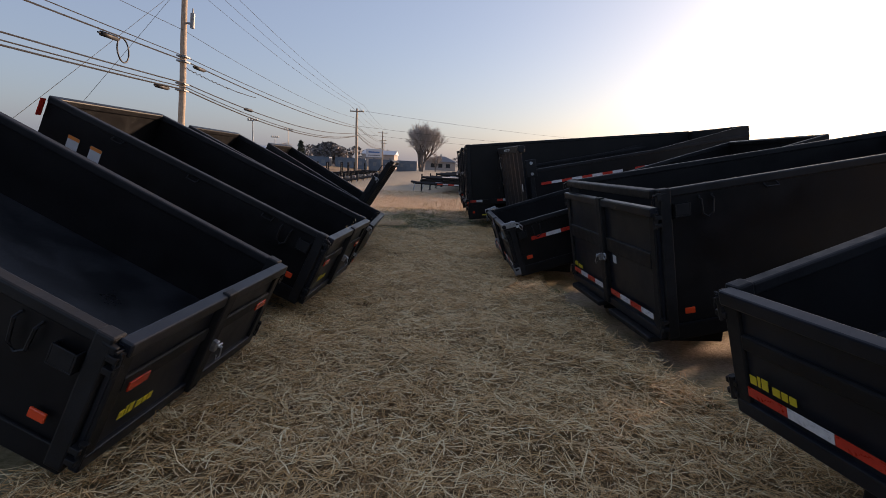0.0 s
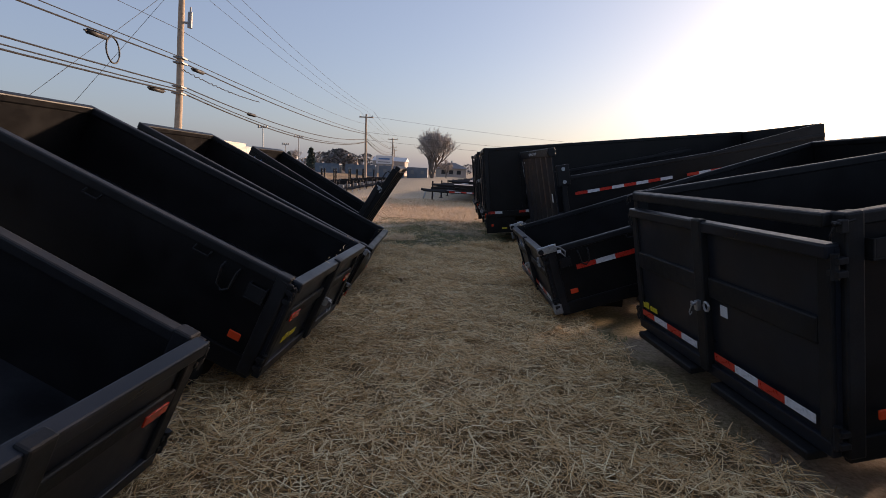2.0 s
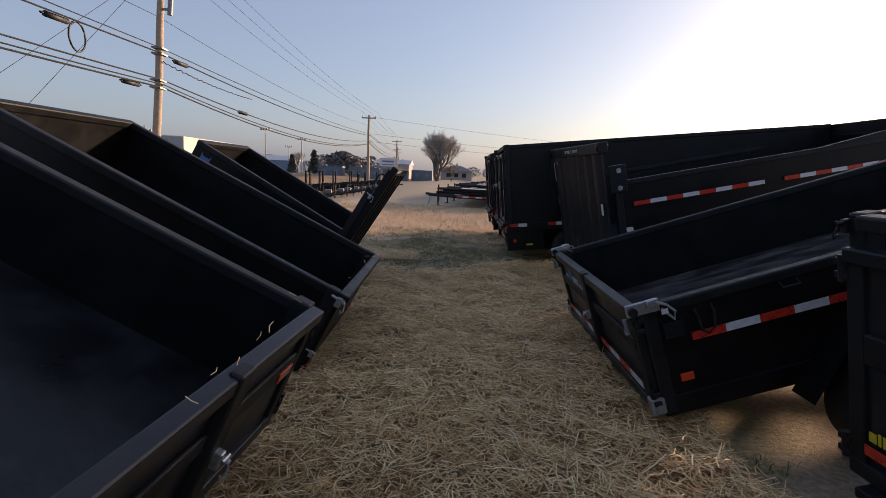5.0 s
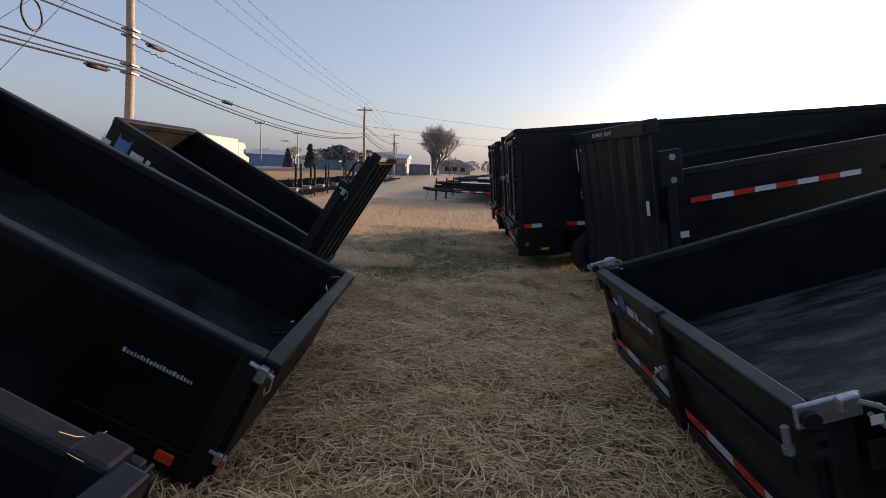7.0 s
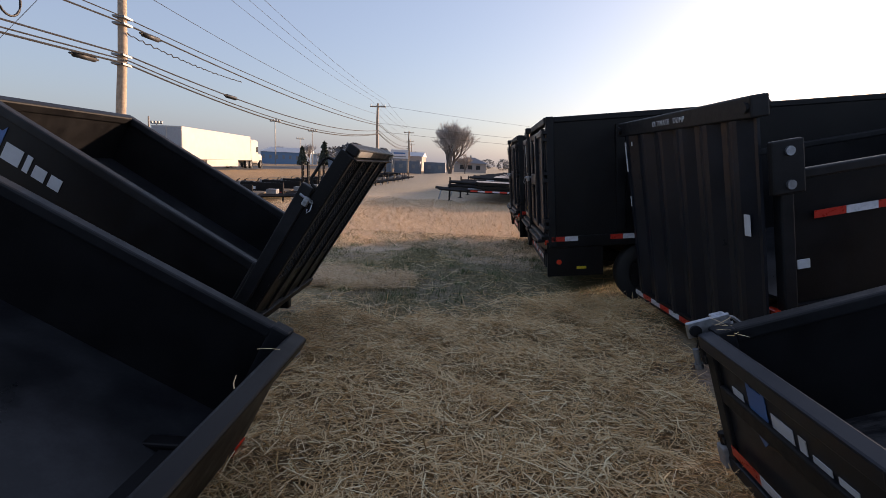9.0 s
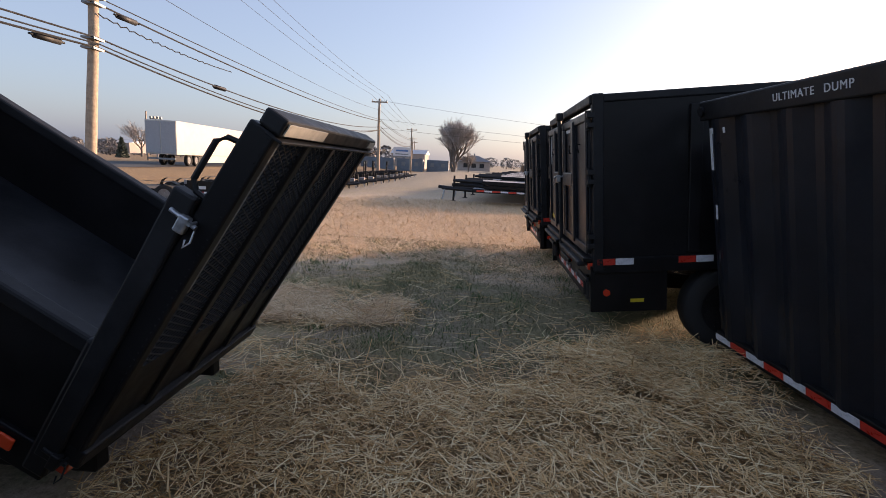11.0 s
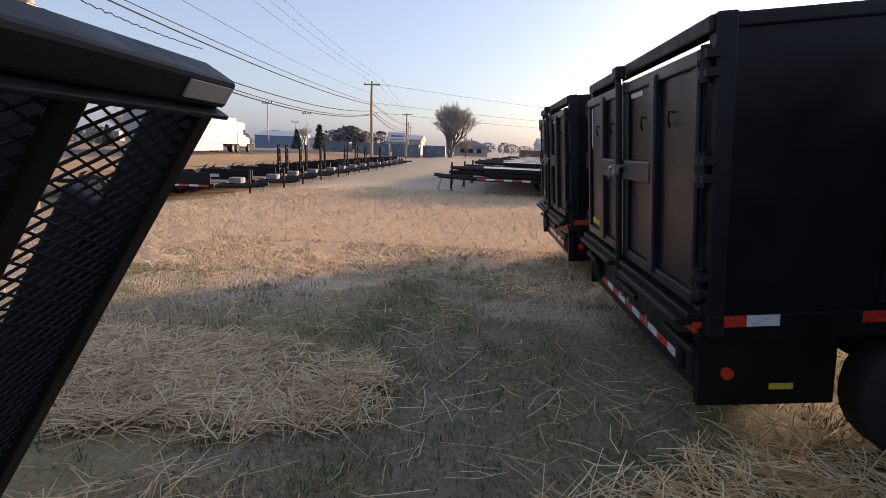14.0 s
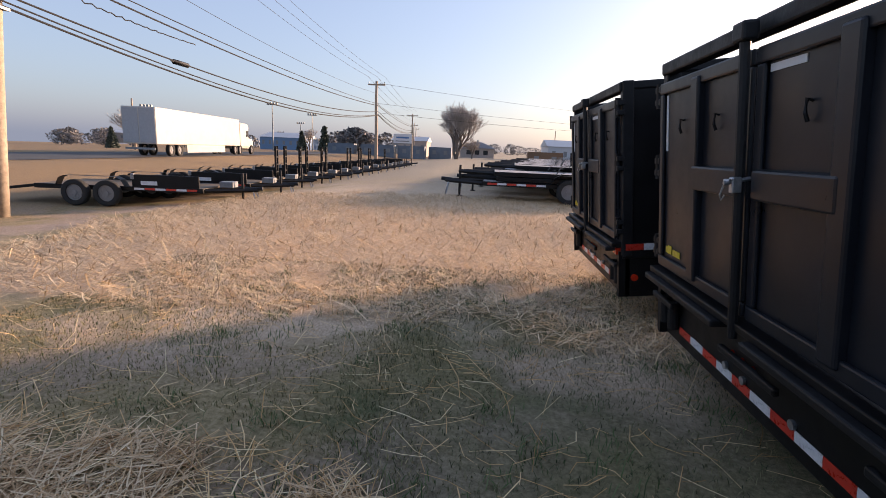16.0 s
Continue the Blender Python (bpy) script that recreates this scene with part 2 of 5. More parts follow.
def decal(parent, m, kind, size):
    """A logo drawn as a row of plain bars: m has X along the row, Y up it and Z out of the surface."""
    r = random.Random(7)
    def bars(widths, h, material, label, x=0.0, gap=0.03):
        for w in widths:
            if w > 0:
                hh = h * r.choice((0.72, 1.0, 0.8, 1.0))
                bpart("decal_bar", (x * size, (x + w) * size, 0, hh * size, 0, 0.003), material, parent, label, m)
            x += abs(w) + gap
    if kind == "yellow":
        bars((0.13, 0.05, 0.12, -0.02, 0.14, 0.11, 0.12), 0.2, YELLOW, "yellow decal")
    elif kind == "white_blue":
        bars((0.085,), 0.12, DECAL, "white decal")
        bars((0.13, 0.04, 0.09, 0.085), 0.12, DECAL, "white decal", 0.29)
        bm = bmesh.new()
        vs = [bm.verts.new((size * (0.13 + px * 0.13), size * py, 0.0)) for px, py in ((0, 0.21), (0.18, 0.17), (0.82, 0.17), (1, 0.21), (1, 0.03), (0.72, -0.06), (0.5, -0.09), (0.28, -0.06), (0, 0.03))]
        f = bm.faces.new(vs)
        ex = bmesh.ops.extrude_face_region(bm, geom=[f])
        bmesh.ops.translate(bm, vec=(0, 0, 0.003), verts=[v for v in ex["geom"] if isinstance(v, bmesh.types.BMVert)])
        part("decal", bm, BLUE, parent, "blue crest decal", m)
    else:
        bars([r.choice((0.025, 0.035, 0.018)) for _ in range(21)], 0.055, DECAL, "white lettering bars", 0.0, 0.016)


def lettering(parent, words, size, m):
    """Raised letters of the built-in font as one mesh: m has X along the line, Y up it and Z out of the surface."""
    cu = bpy.data.curves.new("lettering", "FONT")
    cu.body, cu.size, cu.extrude, cu.space_character = words, size, 0.0015, 1.15
    tmp = new("lettering", cu)
    me = bpy.data.meshes.new_from_object(tmp)
    bpy.data.objects.remove(tmp)
    me.materials.clear()
    me.materials.append(DECAL)
    ob = new("lettering", me)
    ob.parent, ob.matrix_local = parent, m
    return tagged(ob, "white painted words")


def latch(parent, p, m, bright=True, s=1.0):
    """A spring latch on a rear corner: bracket, pin and retaining clip."""
    bm = bmesh.new()
    box(bm, -0.03 * s, 0.03 * s, -0.025 * s, 0.025 * s, -0.05 * s, 0.05 * s, 0.006)
    cyl(bm, (-0.07 * s, 0, 0.01), (0.09 * s, 0, 0.035 * s), 0.014 * s, 8)
    cyl(bm, (-0.045 * s, -0.03 * s, 0.03 * s), (-0.045 * s, 0.04 * s, 0.03 * s), 0.011 * s, 8)
    tube(bm, [(-0.07 * s, 0.0, 0.0), (-0.085 * s, 0.01, -0.06 * s), (-0.07 * s, 0.02, -0.095 * s), (-0.055 * s, 0.01, -0.06 * s)], 0.006 * s, 5)
    return part("latch", bm, STEEL if bright else RAIL, parent, "zinc spring latch" if bright else "", m @ Matrix.Translation(p))


def hinge(parent, p, m, s=1.0):
    bm = bmesh.new()
    cyl(bm, (0, 0, -0.06 * s), (0, 0, 0.06 * s), 0.018 * s, 8)
    box(bm, -0.012 * s, 0.035 * s, -0.035 * s, 0.035 * s, -0.045 * s, -0.015 * s, 0.004)
    box(bm, -0.012 * s, 0.035 * s, -0.035 * s, 0.035 * s, 0.015 * s, 0.045 * s, 0.004)
    return part("hinge", bm, RAIL, parent, "", m @ Matrix.Translation(p))


def dump_trailer(P, yaw, tilt, L, W, H, label, group, gate="low", tandem=True, logo="yellow", side_tape=None, ribs=0, lamps=True, wheels=None, pockets=True, wall_m=None, floor=None, frame_z=0.36, sticker=False, gate_h=None, drop=0.0, shading_fenders=False):
    """P: top corner of the bed's rear edge on the side towards the walk's start. The bed is tipped up at the front over a level chassis."""
    y = radians(yaw)
    v = Vector((-math.sin(y), math.cos(y), 0))
    if v.y < 0:
        v = -v
    c = Vector(P) + v * (W / 2)
    left = math.cos(y) < 0
    near = 1 if left else -1          # side of the bed (local Y) that faces the walk's start
    t = thing("dump_trailer", pose(c.x, c.y, 0, 0, 0, yaw), label, "dump trailer", group)
    B = pose(0, 0, P[2], 0, -tilt, 0)
    hw = W / 2
    rr = 0.065
    floor_m = floor or BED
    part("bed_floor", boxes((0.02, L - 0.03, -hw + 0.03, hw - 0.03, -H - 0.03, -H)), floor_m, t, "dusty black steel floor", B)
    for s in (-1, 1):
        bm = bmesh.new()
        box(bm, 0.0, L, s * hw - s * 0.045, s * hw, -H - 0.12, -rr + 0.004)
        box(bm, 0.0, L, s * (hw + 0.02), s * (hw - 0.02), -H - 0.16, -H - 0.03, 0.008)
        for k in range(ribs):
            x = (k + 0.5) * L / ribs
            box(bm, x - 0.03, x + 0.03, s * (hw - 0.004), s * (hw + 0.035), -H - 0.1, -rr, 0.006)
        part("side_wall", bm, wall_m or BLACK, t, "", B)
        bm = bmesh.new()
        box(bm, 0.07, L, s * (hw - 0.06), s * (hw + 0.012), -rr, 0, 0.012)
        rail = part("top_rail", bm, RAIL, t, "", B)
        for k in range(3 if pockets else 0):
            x = L * (0.2 + 0.27 * k)
            bm = bmesh.new()
            tube(bm, [(x - 0.05, s * (hw + 0.008), -rr - 0.005), (x - 0.05, s * (hw + 0.04), -rr - 0.03), (x + 0.05, s * (hw + 0.04), -rr - 0.03), (x + 0.05, s * (hw + 0.008), -rr - 0.005)], 0.007, 5)
            part("tie_hook", bm, RAIL, t, "", B)
        bm = bmesh.new()
        box(bm, -0.01, 0.08, s * (hw - 0.06), s * (hw + 0.025), -H - 0.14, 0.006, 0.012)
        part("corner_post", bm, RAIL, t, "", B)
        bm = bmesh.new()
        box(bm, 0.02, L - 0.2, s * 0.42 - 0.04, s * 0.42 + 0.04, -H - 0.17, -H - 0.035, 0.006)
        part("bed_beam", bm, BLACK, t, "", B)
    for k in range(6):
        x = 0.3 + (L - 0.5) * k / 5
        bpart("cross_member", (x - 0.03, x + 0.03, -hw + 0.05, hw - 0.05, -H - 0.1, -H - 0.032), BLACK, t, "", B)
    bm = bmesh.new()
    box(bm, L - 0.045, L, -hw + 0.045, hw - 0.045, -H - 0.1, -rr, 0.0)
    box(bm, L - 0.06, L + 0.012, -hw, hw, -rr, 0.002, 0.012)
    part("front_wall", bm, BLACK, t, "", B)
    # chassis
    x0, x1 = 0.25, L + 0.25
    for s in (-1, 1):
        bpart("frame_rail", (x0, x1, s * 0.45 - 0.04, s * 0.45 + 0.04, frame_z - 0.06, frame_z + 0.08, 0.01), BLACK, t)
        bm = bmesh.new()
        a, b = Vector((x1 - 0.1, s * 0.45, frame_z)), Vector((x1 + 1.1, s * 0.05, frame_z))
        tube(bm, [a, b], 0.055, 4)
        part("tongue", bm, BLACK, t)
    for x in (x0 + 0.1, L * 0.35, L * 0.65, x1):
        bpart("chassis_cross_member", (x - 0.04, x + 0.04, -0.45, 0.45, frame_z - 0.04, frame_z + 0.06), BLACK, t)
    bm = bmesh.new()
    cyl(bm, (x1 + 1.0, 0, frame_z), (x1 + 1.3, 0, frame_z + 0.02), 0.05, 10)
    part("coupler", bm, RAIL, t)
    bm = bmesh.new()
    cyl(bm, (x1 + 0.7, 0, 0.0), (x1 + 0.7, 0, frame_z + 0.45), 0.035, 10)
    box(bm, x1 + 0.6, x1 + 0.8, -0.1, 0.1, 0, 0.02)
    part("jack", bm, RAIL, t)
    bm = bmesh.new()
    ct, st = math.cos(radians(tilt)), math.sin(radians(tilt))
    top = Vector((L * 0.72 * ct + (H + 0.1) * st, 0, P[2] + L * 0.72 * st - (H + 0.1) * ct))
    cyl(bm, (L * 0.45, 0, frame_z), top, 0.05, 10)
    cyl(bm, (L * 0.45, 0, frame_z), Vector((L * 0.45, 0, frame_z)).lerp(top, 0.6), 0.075, 10)
    part("lift_cylinder", bm, RAIL, t)
    wx, wo, wr = wheels or (L * 0.62, -0.12, 0.36)
    for dx in ((-wr - 0.06, wr + 0.06) if tandem else (0,)):
        for s in (-1, 1):
            wheel(t, wx + dx, s * (hw + wo), r=wr, out=s, rim=RAIL)
        bm = bmesh.new()
        cyl(bm, (wx + dx, -hw, wr), (wx + dx, hw, wr), 0.035, 8)
        part("axle", bm, BLACK, t)
    # Fenders cover the wheels; with the added plates they stop low sun under beds.
    if shading_fenders:
        for s in (-1, 1):
            bm = bmesh.new()
            rows = [[bm.verts.new((wx + dx, s * (hw + d), z)) for dx, z in ((-0.98, 0.34), (-0.84, 0.70), (-0.70, 0.80), (0.70, 0.80), (0.84, 0.70), (0.98, 0.34))] for d in (0.0, 0.20)]
            for a, b, c, d in zip(rows[0], rows[0][1:], rows[1][1:], rows[1]):
                bm.faces.new((a, b, c, d))
            bmesh.ops.solidify(bm, geom=bm.faces[:], thickness=0.012)
            part("fender", bm, RAIL, t)
            # Unseen plate, added only to keep sunlight off the lane.
            bpart("sun_block_plate", (0.35, wx - 0.9, s * 0.5 - 0.012, s * 0.5 + 0.012, 0.10, frame_z + 0.1, 0.004), BLACK, t)
    # rear gate
    gh = (gate_h or H) - drop
    N = Matrix(((0, 0, -1, 0), (-1, 0, 0, 0), (0, 1, 0, 0), (0, 0, 0, 1)))       # decal space on the rear face: X to the viewer's right
    if gate == "low":
        bm = bmesh.new()
        box(bm, -0.035, -0.012, -hw + 0.005, hw - 0.005, -gh - 0.10, -0.02)
        box(bm, -0.075, -0.005, -hw + 0.01, hw - 0.01, -0.07, 0.0, 0.010)
        box(bm, -0.06, -0.01, -hw + 0.01, hw - 0.01, -gh - 0.14, -gh - 0.06, 0.008)
        g = part("tailgate", bm, DOOR, t, "", B @ Matrix.Translation((0, 0, -drop)))
        if drop:
            bpart("top_bar", (-0.05, 0.03, -hw + 0.05, hw - 0.05, -0.065, 0.004, 0.012), RAIL, t, "", B)
        bm = boxes((-0.085, -0.03, -0.05, 0.05, -gh - 0.12, 0.012, 0.010))
        part("centre_post", bm, RAIL, g)
        for s in (-1, 1):
            part("gate_rib", boxes((-0.058, -0.03, min(s * 0.06, s * (hw - 0.09)), max(s * 0.06, s * (hw - 0.09)), -gh * 0.55, -gh * 0.40, 0.010)), RAIL, g)
            part("gate_stile", boxes((-0.055, -0.01, s * hw - s * 0.09, s * hw - s * 0.01, -gh - 0.1, -0.06, 0.008)), RAIL, g)
            hinge(g, (-0.05, s * (hw + 0.01), -0.10), Matrix())
            hinge(g, (-0.05, s * (hw + 0.01), -gh - 0.02), Matrix())
        latch(g, (-0.095, 0.0, -gh * 0.62), Matrix(), True, 0.7)
        latch(t, (-0.02, -near * (hw + 0.02), -0.05), B, False, 0.6)
        latch(t, (-0.02, near * (hw + 0.02), -0.05), B, False, 0.6)
        if logo == "white_blue":
            for s in (-1, 1):
                o = s * (hw + 0.032)
                lp = part("corner_latch", boxes((-0.10, 0.10, o - 0.009, o + 0.009, -0.035, 0.045, 0.007)), STEEL, t, "bright zinc corner latch", B)
                bm = bmesh.new()
                cyl(bm, (-0.065, o - s * 0.02, 0.0), (-0.065, o + s * 0.035, 0.0), 0.027, 14)
                part("bolt_cap", bm, RAIL, lp, "black bolt cap")
                bm = boxes((0.02, 0.085, o, o + s * 0.03, 0.0, 0.05, 0.008))
                part("hook", bm, STEEL, lp)
                bm = bmesh.new()
                tube(bm, [(0.07, o + s * 0.03, 0.03), (0.13, o + s * 0.035, 0.0), (0.17, o + s * 0.035, -0.05), (0.16, o + s * 0.035, -0.10), (0.10, o + s * 0.03, -0.02)], 0.009, 6)
                part("lever", bm, GALV, lp)
                bpart("lever_label", (0.09, 0.13, o + s * 0.04, o + s * 0.043, -0.05, -0.02), DECAL, lp, "white label")
                bm = bmesh.new()
                cyl(bm, (-0.10, s * (hw - 0.03), -0.06), (-0.10, s * (hw - 0.03), -0.13), 0.013, 10)
                cyl(bm, (-0.10, s * (hw - 0.03), -0.13), (-0.10, s * (hw - 0.03), -0.155), 0.019, 12)
                part("gate_pin", bm, GREY, t, "grey capped gate pin", B)
                bm = boxes((-0.08, 0.01, s * hw - 0.03, s * hw + 0.04, -H - 0.13, -H - 0.02, 0.012))
                cyl(bm, (-0.03, s * (hw + 0.03), -H - 0.08), (-0.03, s * (hw + 0.06), -H - 0.08), 0.025, 10)
                part("corner_plate", bm, GALV, t, "dull zinc corner plate", B)
        if drop:
            for s in (-1, 1):
                bpart("ramp_slot", (-0.12, 0.0, min(s * 0.12, s * (hw - 0.1)), max(s * 0.12, s * (hw - 0.1)), -H - 0.2, -H - 0.15, 0.012), RAIL, t, "", B)
            bm = bmesh.new()
            tube(bm, [(-0.1, -0.1 + 0.03 * math.cos(k * 0.7), -gh * 0.6 + 0.03 * math.sin(k * 0.7)) for k in range(10)], 0.008, 5)
            part("latch_ring", bm, STEEL, g, "zinc latch ring")
            bpart("sticker", (-0.04, -0.036, -0.22, -0.15, -gh * 0.66, -gh * 0.58), DECAL, g, "white latch label")
        if side_tape:
            for s in (-1, 1):
                tape(g, (-0.063, s * (hw - 0.1), -gh + 0.02), (-0.063, s * 0.1, -gh + 0.02), Matrix(), (-1, 0, 0), 0.2, 0.05, 0 if s > 0 else 1)
        if not side_tape:
            for s in (-1, 1):
                bpart("reflector", (-0.066, -0.057, s * (hw - 0.2) - 0.07, s * (hw - 0.2) + 0.07, -gh + 0.24, -gh + 0.29, 0.002), LAMP_RED, g, "red reflector")
        if logo == "yellow":
            decal(g, Matrix.Translation((-0.06, hw - 0.12 if not left else hw - 0.15, -gh + 0.07)) @ N, "yellow", 0.27)
        elif logo == "white_blue":
            decal(g, Matrix.Translation((-0.037, hw - 0.18, -gh * 0.5)) @ N, "white_blue", 0.95)
    elif gate == "slide":
        bm = bmesh.new()
        box(bm, -0.04, -0.012, -hw + 0.005, hw - 0.005, -gh - 0.10, -0.02)
        box(bm, -0.085, -0.005, -hw - 0.01, hw + 0.01, -0.07, 0.0, 0.012)
        g = part("tailgate", bm, BLACK, t, "", B)
        latch(g, (-0.03, near * (hw + 0.03), -0.06), Matrix(), True, 0.7)
        latch(g, (-0.03, near * (hw + 0.03), -gh + 0.03), Matrix(), True, 0.5)
        latch(g, (-0.03, -near * (hw + 0.03), -0.06), Matrix(), True, 0.6)
    for s in (-1, 1):
        if lamps:
            bpart("marker_lamp", (0.13, 0.21, s * (hw + 0.022), s * (hw + 0.036), (-H + 0.05) if pockets else (-H - 0.10), (-H + 0.10) if pockets else (-H - 0.05), 0.006), AMBER, t, "orange-red marker lamp", B)
        bpart("tail_lamp", (-0.05, 0.0, s * (hw - 0.12), s * (hw - 0.02), -H - 0.13, -H - 0.07, 0.006), LAMP_RED, t, "red tail lamp", B)
        if not pockets:
            continue
        bm = boxes((0.09, 0.21, s * (hw - 0.002), s * (hw + 0.05), -0.22, -0.21, 0.003), (0.09, 0.10, s * (hw - 0.002), s * (hw + 0.05), -0.21, -0.12, 0.003), (0.2, 0.21, s * (hw - 0.002), s * (hw + 0.05), -0.21, -0.12, 0.003), (0.1, 0.2, s * (hw + 0.042), s * (hw + 0.05), -0.21, -0.12, 0.003))
        part("stake_pocket", bm, RAIL, t, "", B)
        bm = bmesh.new()
        tube(bm, [(0.30, s * (hw + 0.005), -0.09), (0.30, s * (hw + 0.035), -0.11), (0.31, s * (hw + 0.035), -0.22), (0.35, s * (hw + 0.035), -0.25), (0.39, s * (hw + 0.035), -0.22), (0.40, s * (hw + 0.035), -0.11), (0.40, s * (hw + 0.005), -0.09)], 0.009, 6)
        part("side_handle", bm, RAIL, t, "", B)
    if side_tape:
        for a, b, z in side_tape:
            for s in (-1, 1):
                tape(t, (a, s * (hw + 0.022), z), (b, s * (hw + 0.022), z), B, (0, s, 0), 0.2, 0.05, 0)
    if sticker:
        for x, mm in ((L * 0.86, ORANGE), (L * 0.78, DECAL)):
            bpart("sticker", (x, x + 0.11, near * (hw + 0.001), near * (hw + 0.004), -0.42, -0.24), DECAL, t, "white warning sticker with an orange head", B)
            bpart("sticker_band", (x, x + 0.11, near * (hw + 0.003), near * (hw + 0.006), -0.27, -0.24), ORANGE, t, "orange band", B)
        bpart("flag", (L + 0.02, L + 0.03, near * hw, near * (hw + 0.05), -0.2, -0.04), RED, t, "red tag", B)
    return t, B, hw, near


GL, GR = "tipped dump trailers of one row", "dump trailers of the facing row"
dump_trailer((-1.32, 1.91, 0.80), 176.0, 25.0, 4.2, 1.66, 0.55, "black tipped dump trailer with yellow decal on its tailgate", GL, frame_z=0.30)
dump_trailer((-1.05, 4.35, 0.88), 176.7, 23.9, 2.75, 1.58, 0.55, "black dump trailer with raised bed, warning stickers on its side", GL, sticker=True, frame_z=0.30, wheels=(1.35, -0.22, 0.33))
t3, B3, hw3, n3 = dump_trailer((-1.07, 6.92, 0.69), 182.0, 26.5, 2.75, 1.68, 0.52, "black dump trailer with raised bed and white lettering on its side", GL, gate="slide", frame_z=0.26, logo="", pockets=False, wheels=(1.62, 0.16, 0.33))
for s in (-1, 1):
    bm = bmesh.new()
    pts = [(0.78, 0.50), (0.90, 0.70), (1.05, 0.78), (2.20, 0.78), (2.35, 0.70), (2.46, 0.50)]
    rows = [[bm.verts.new((x, s * (hw3 + d), z)) for x, z in pts] for d in (0.035, 0.30)]
    for a, b, c, d in zip(rows[0], rows[0][1:], rows[1][1:], rows[1]):
        bm.faces.new((a, b, c, d))
    bmesh.ops.solidify(bm, geom=bm.faces[:], thickness=0.012)
    fd = part("fender", bm, RAIL, t3)
    bpart("marker_lamp", (1.5, 1.6, s * (hw3 + 0.24), s * (hw3 + 0.28), 0.79, 0.82, 0.008), LAMP_RED, fd, "red marker lamp")
decal(t3, B3 @ Matrix.Translation((0.52, n3 * (hw3 + 0.001), -0.26)) @ pose(0, 0, 0, -90, 180, 0), "strip", 0.36)
t4, B4, hw4, n4 = dump_trailer((-1.61, 9.42, 0.79), 181.0, 29.8, 2.03, 1.36, 0.42, "black landscape dump trailer with raised bed and tall mesh ramp gate", GL, gate="none", frame_z=0.24, logo="", pockets=False, wheels=(1.75, -0.12, 0.33))
dump_trailer((1.75, 0.2, 1.09), 12.0, 19.0, 4.2, 2.05, 0.50, "low-sided black dump trailer with reflective tape across its tailgate", GR, side_tape=[(0.3, 3.9, -0.42)], frame_z=0.34, wheels=(1.95, 0.10, 0.37), shading_fenders=True)
dump_trailer((1.59, 3.70, 1.46), 4.9, 11.5, 4.3, 2.05, 1.04, "black high-sided dump trailer with rear doors and reflective tape", GR, side_tape=[(0.5, 3.9, -0.9)], frame_z=0.34, drop=0.13, wheels=(1.95, 0.10, 0.37), shading_fenders=True)
dump_trailer((0.85, 6.49, 0.81), 1.0, 19.0, 4.3, 2.17, 0.56, "low-sided black dump trailer with white decal and scuffed bed", GR, logo="white_blue", side_tape=[(0.25, 3.9, -0.25)], floor=BEDWORN, frame_z=0.28, wheels=(1.95, 0.10, 0.37), shading_fenders=True)
t5, B5, hw5, n5 = dump_trailer((1.60, 9.70, 1.54), 5.0, 12.0, 4.5, 2.15, 0.85, "black dump trailer with a tall corrugated tailgate leaning out", GR, gate="none", side_tape=[(0.2, 1.85, -0.30), (2.1, 4.3, -0.30)], logo="", frame_z=0.40, pockets=False, wheels=(1.95, -0.05, 0.37), shading_fenders=True)
for s in (-1, 1):
    bm = bmesh.new()
    vs = [bm.verts.new((x, s * (hw5 - d), z)) for d in (0.0, 0.05) for x, z in ((2.6, 0.0), (4.5, 0.0), (4.5, 0.16), (4.3, 0.16))]
    for f in ((0, 1, 2, 3), (7, 6, 5, 4), (0, 4, 5, 1), (1, 5, 6, 2), (2, 6, 7, 3), (3, 7, 4, 0)):
        bm.faces.new([vs[i] for i in f])
    part("bulkhead_wing", bm, RAIL, t5, "", B5)
bpart("bulkhead", (4.45, 4.5, -hw5 + 0.05, hw5 - 0.05, 0.0, 0.17, 0.010), RAIL, t5, "", B5)


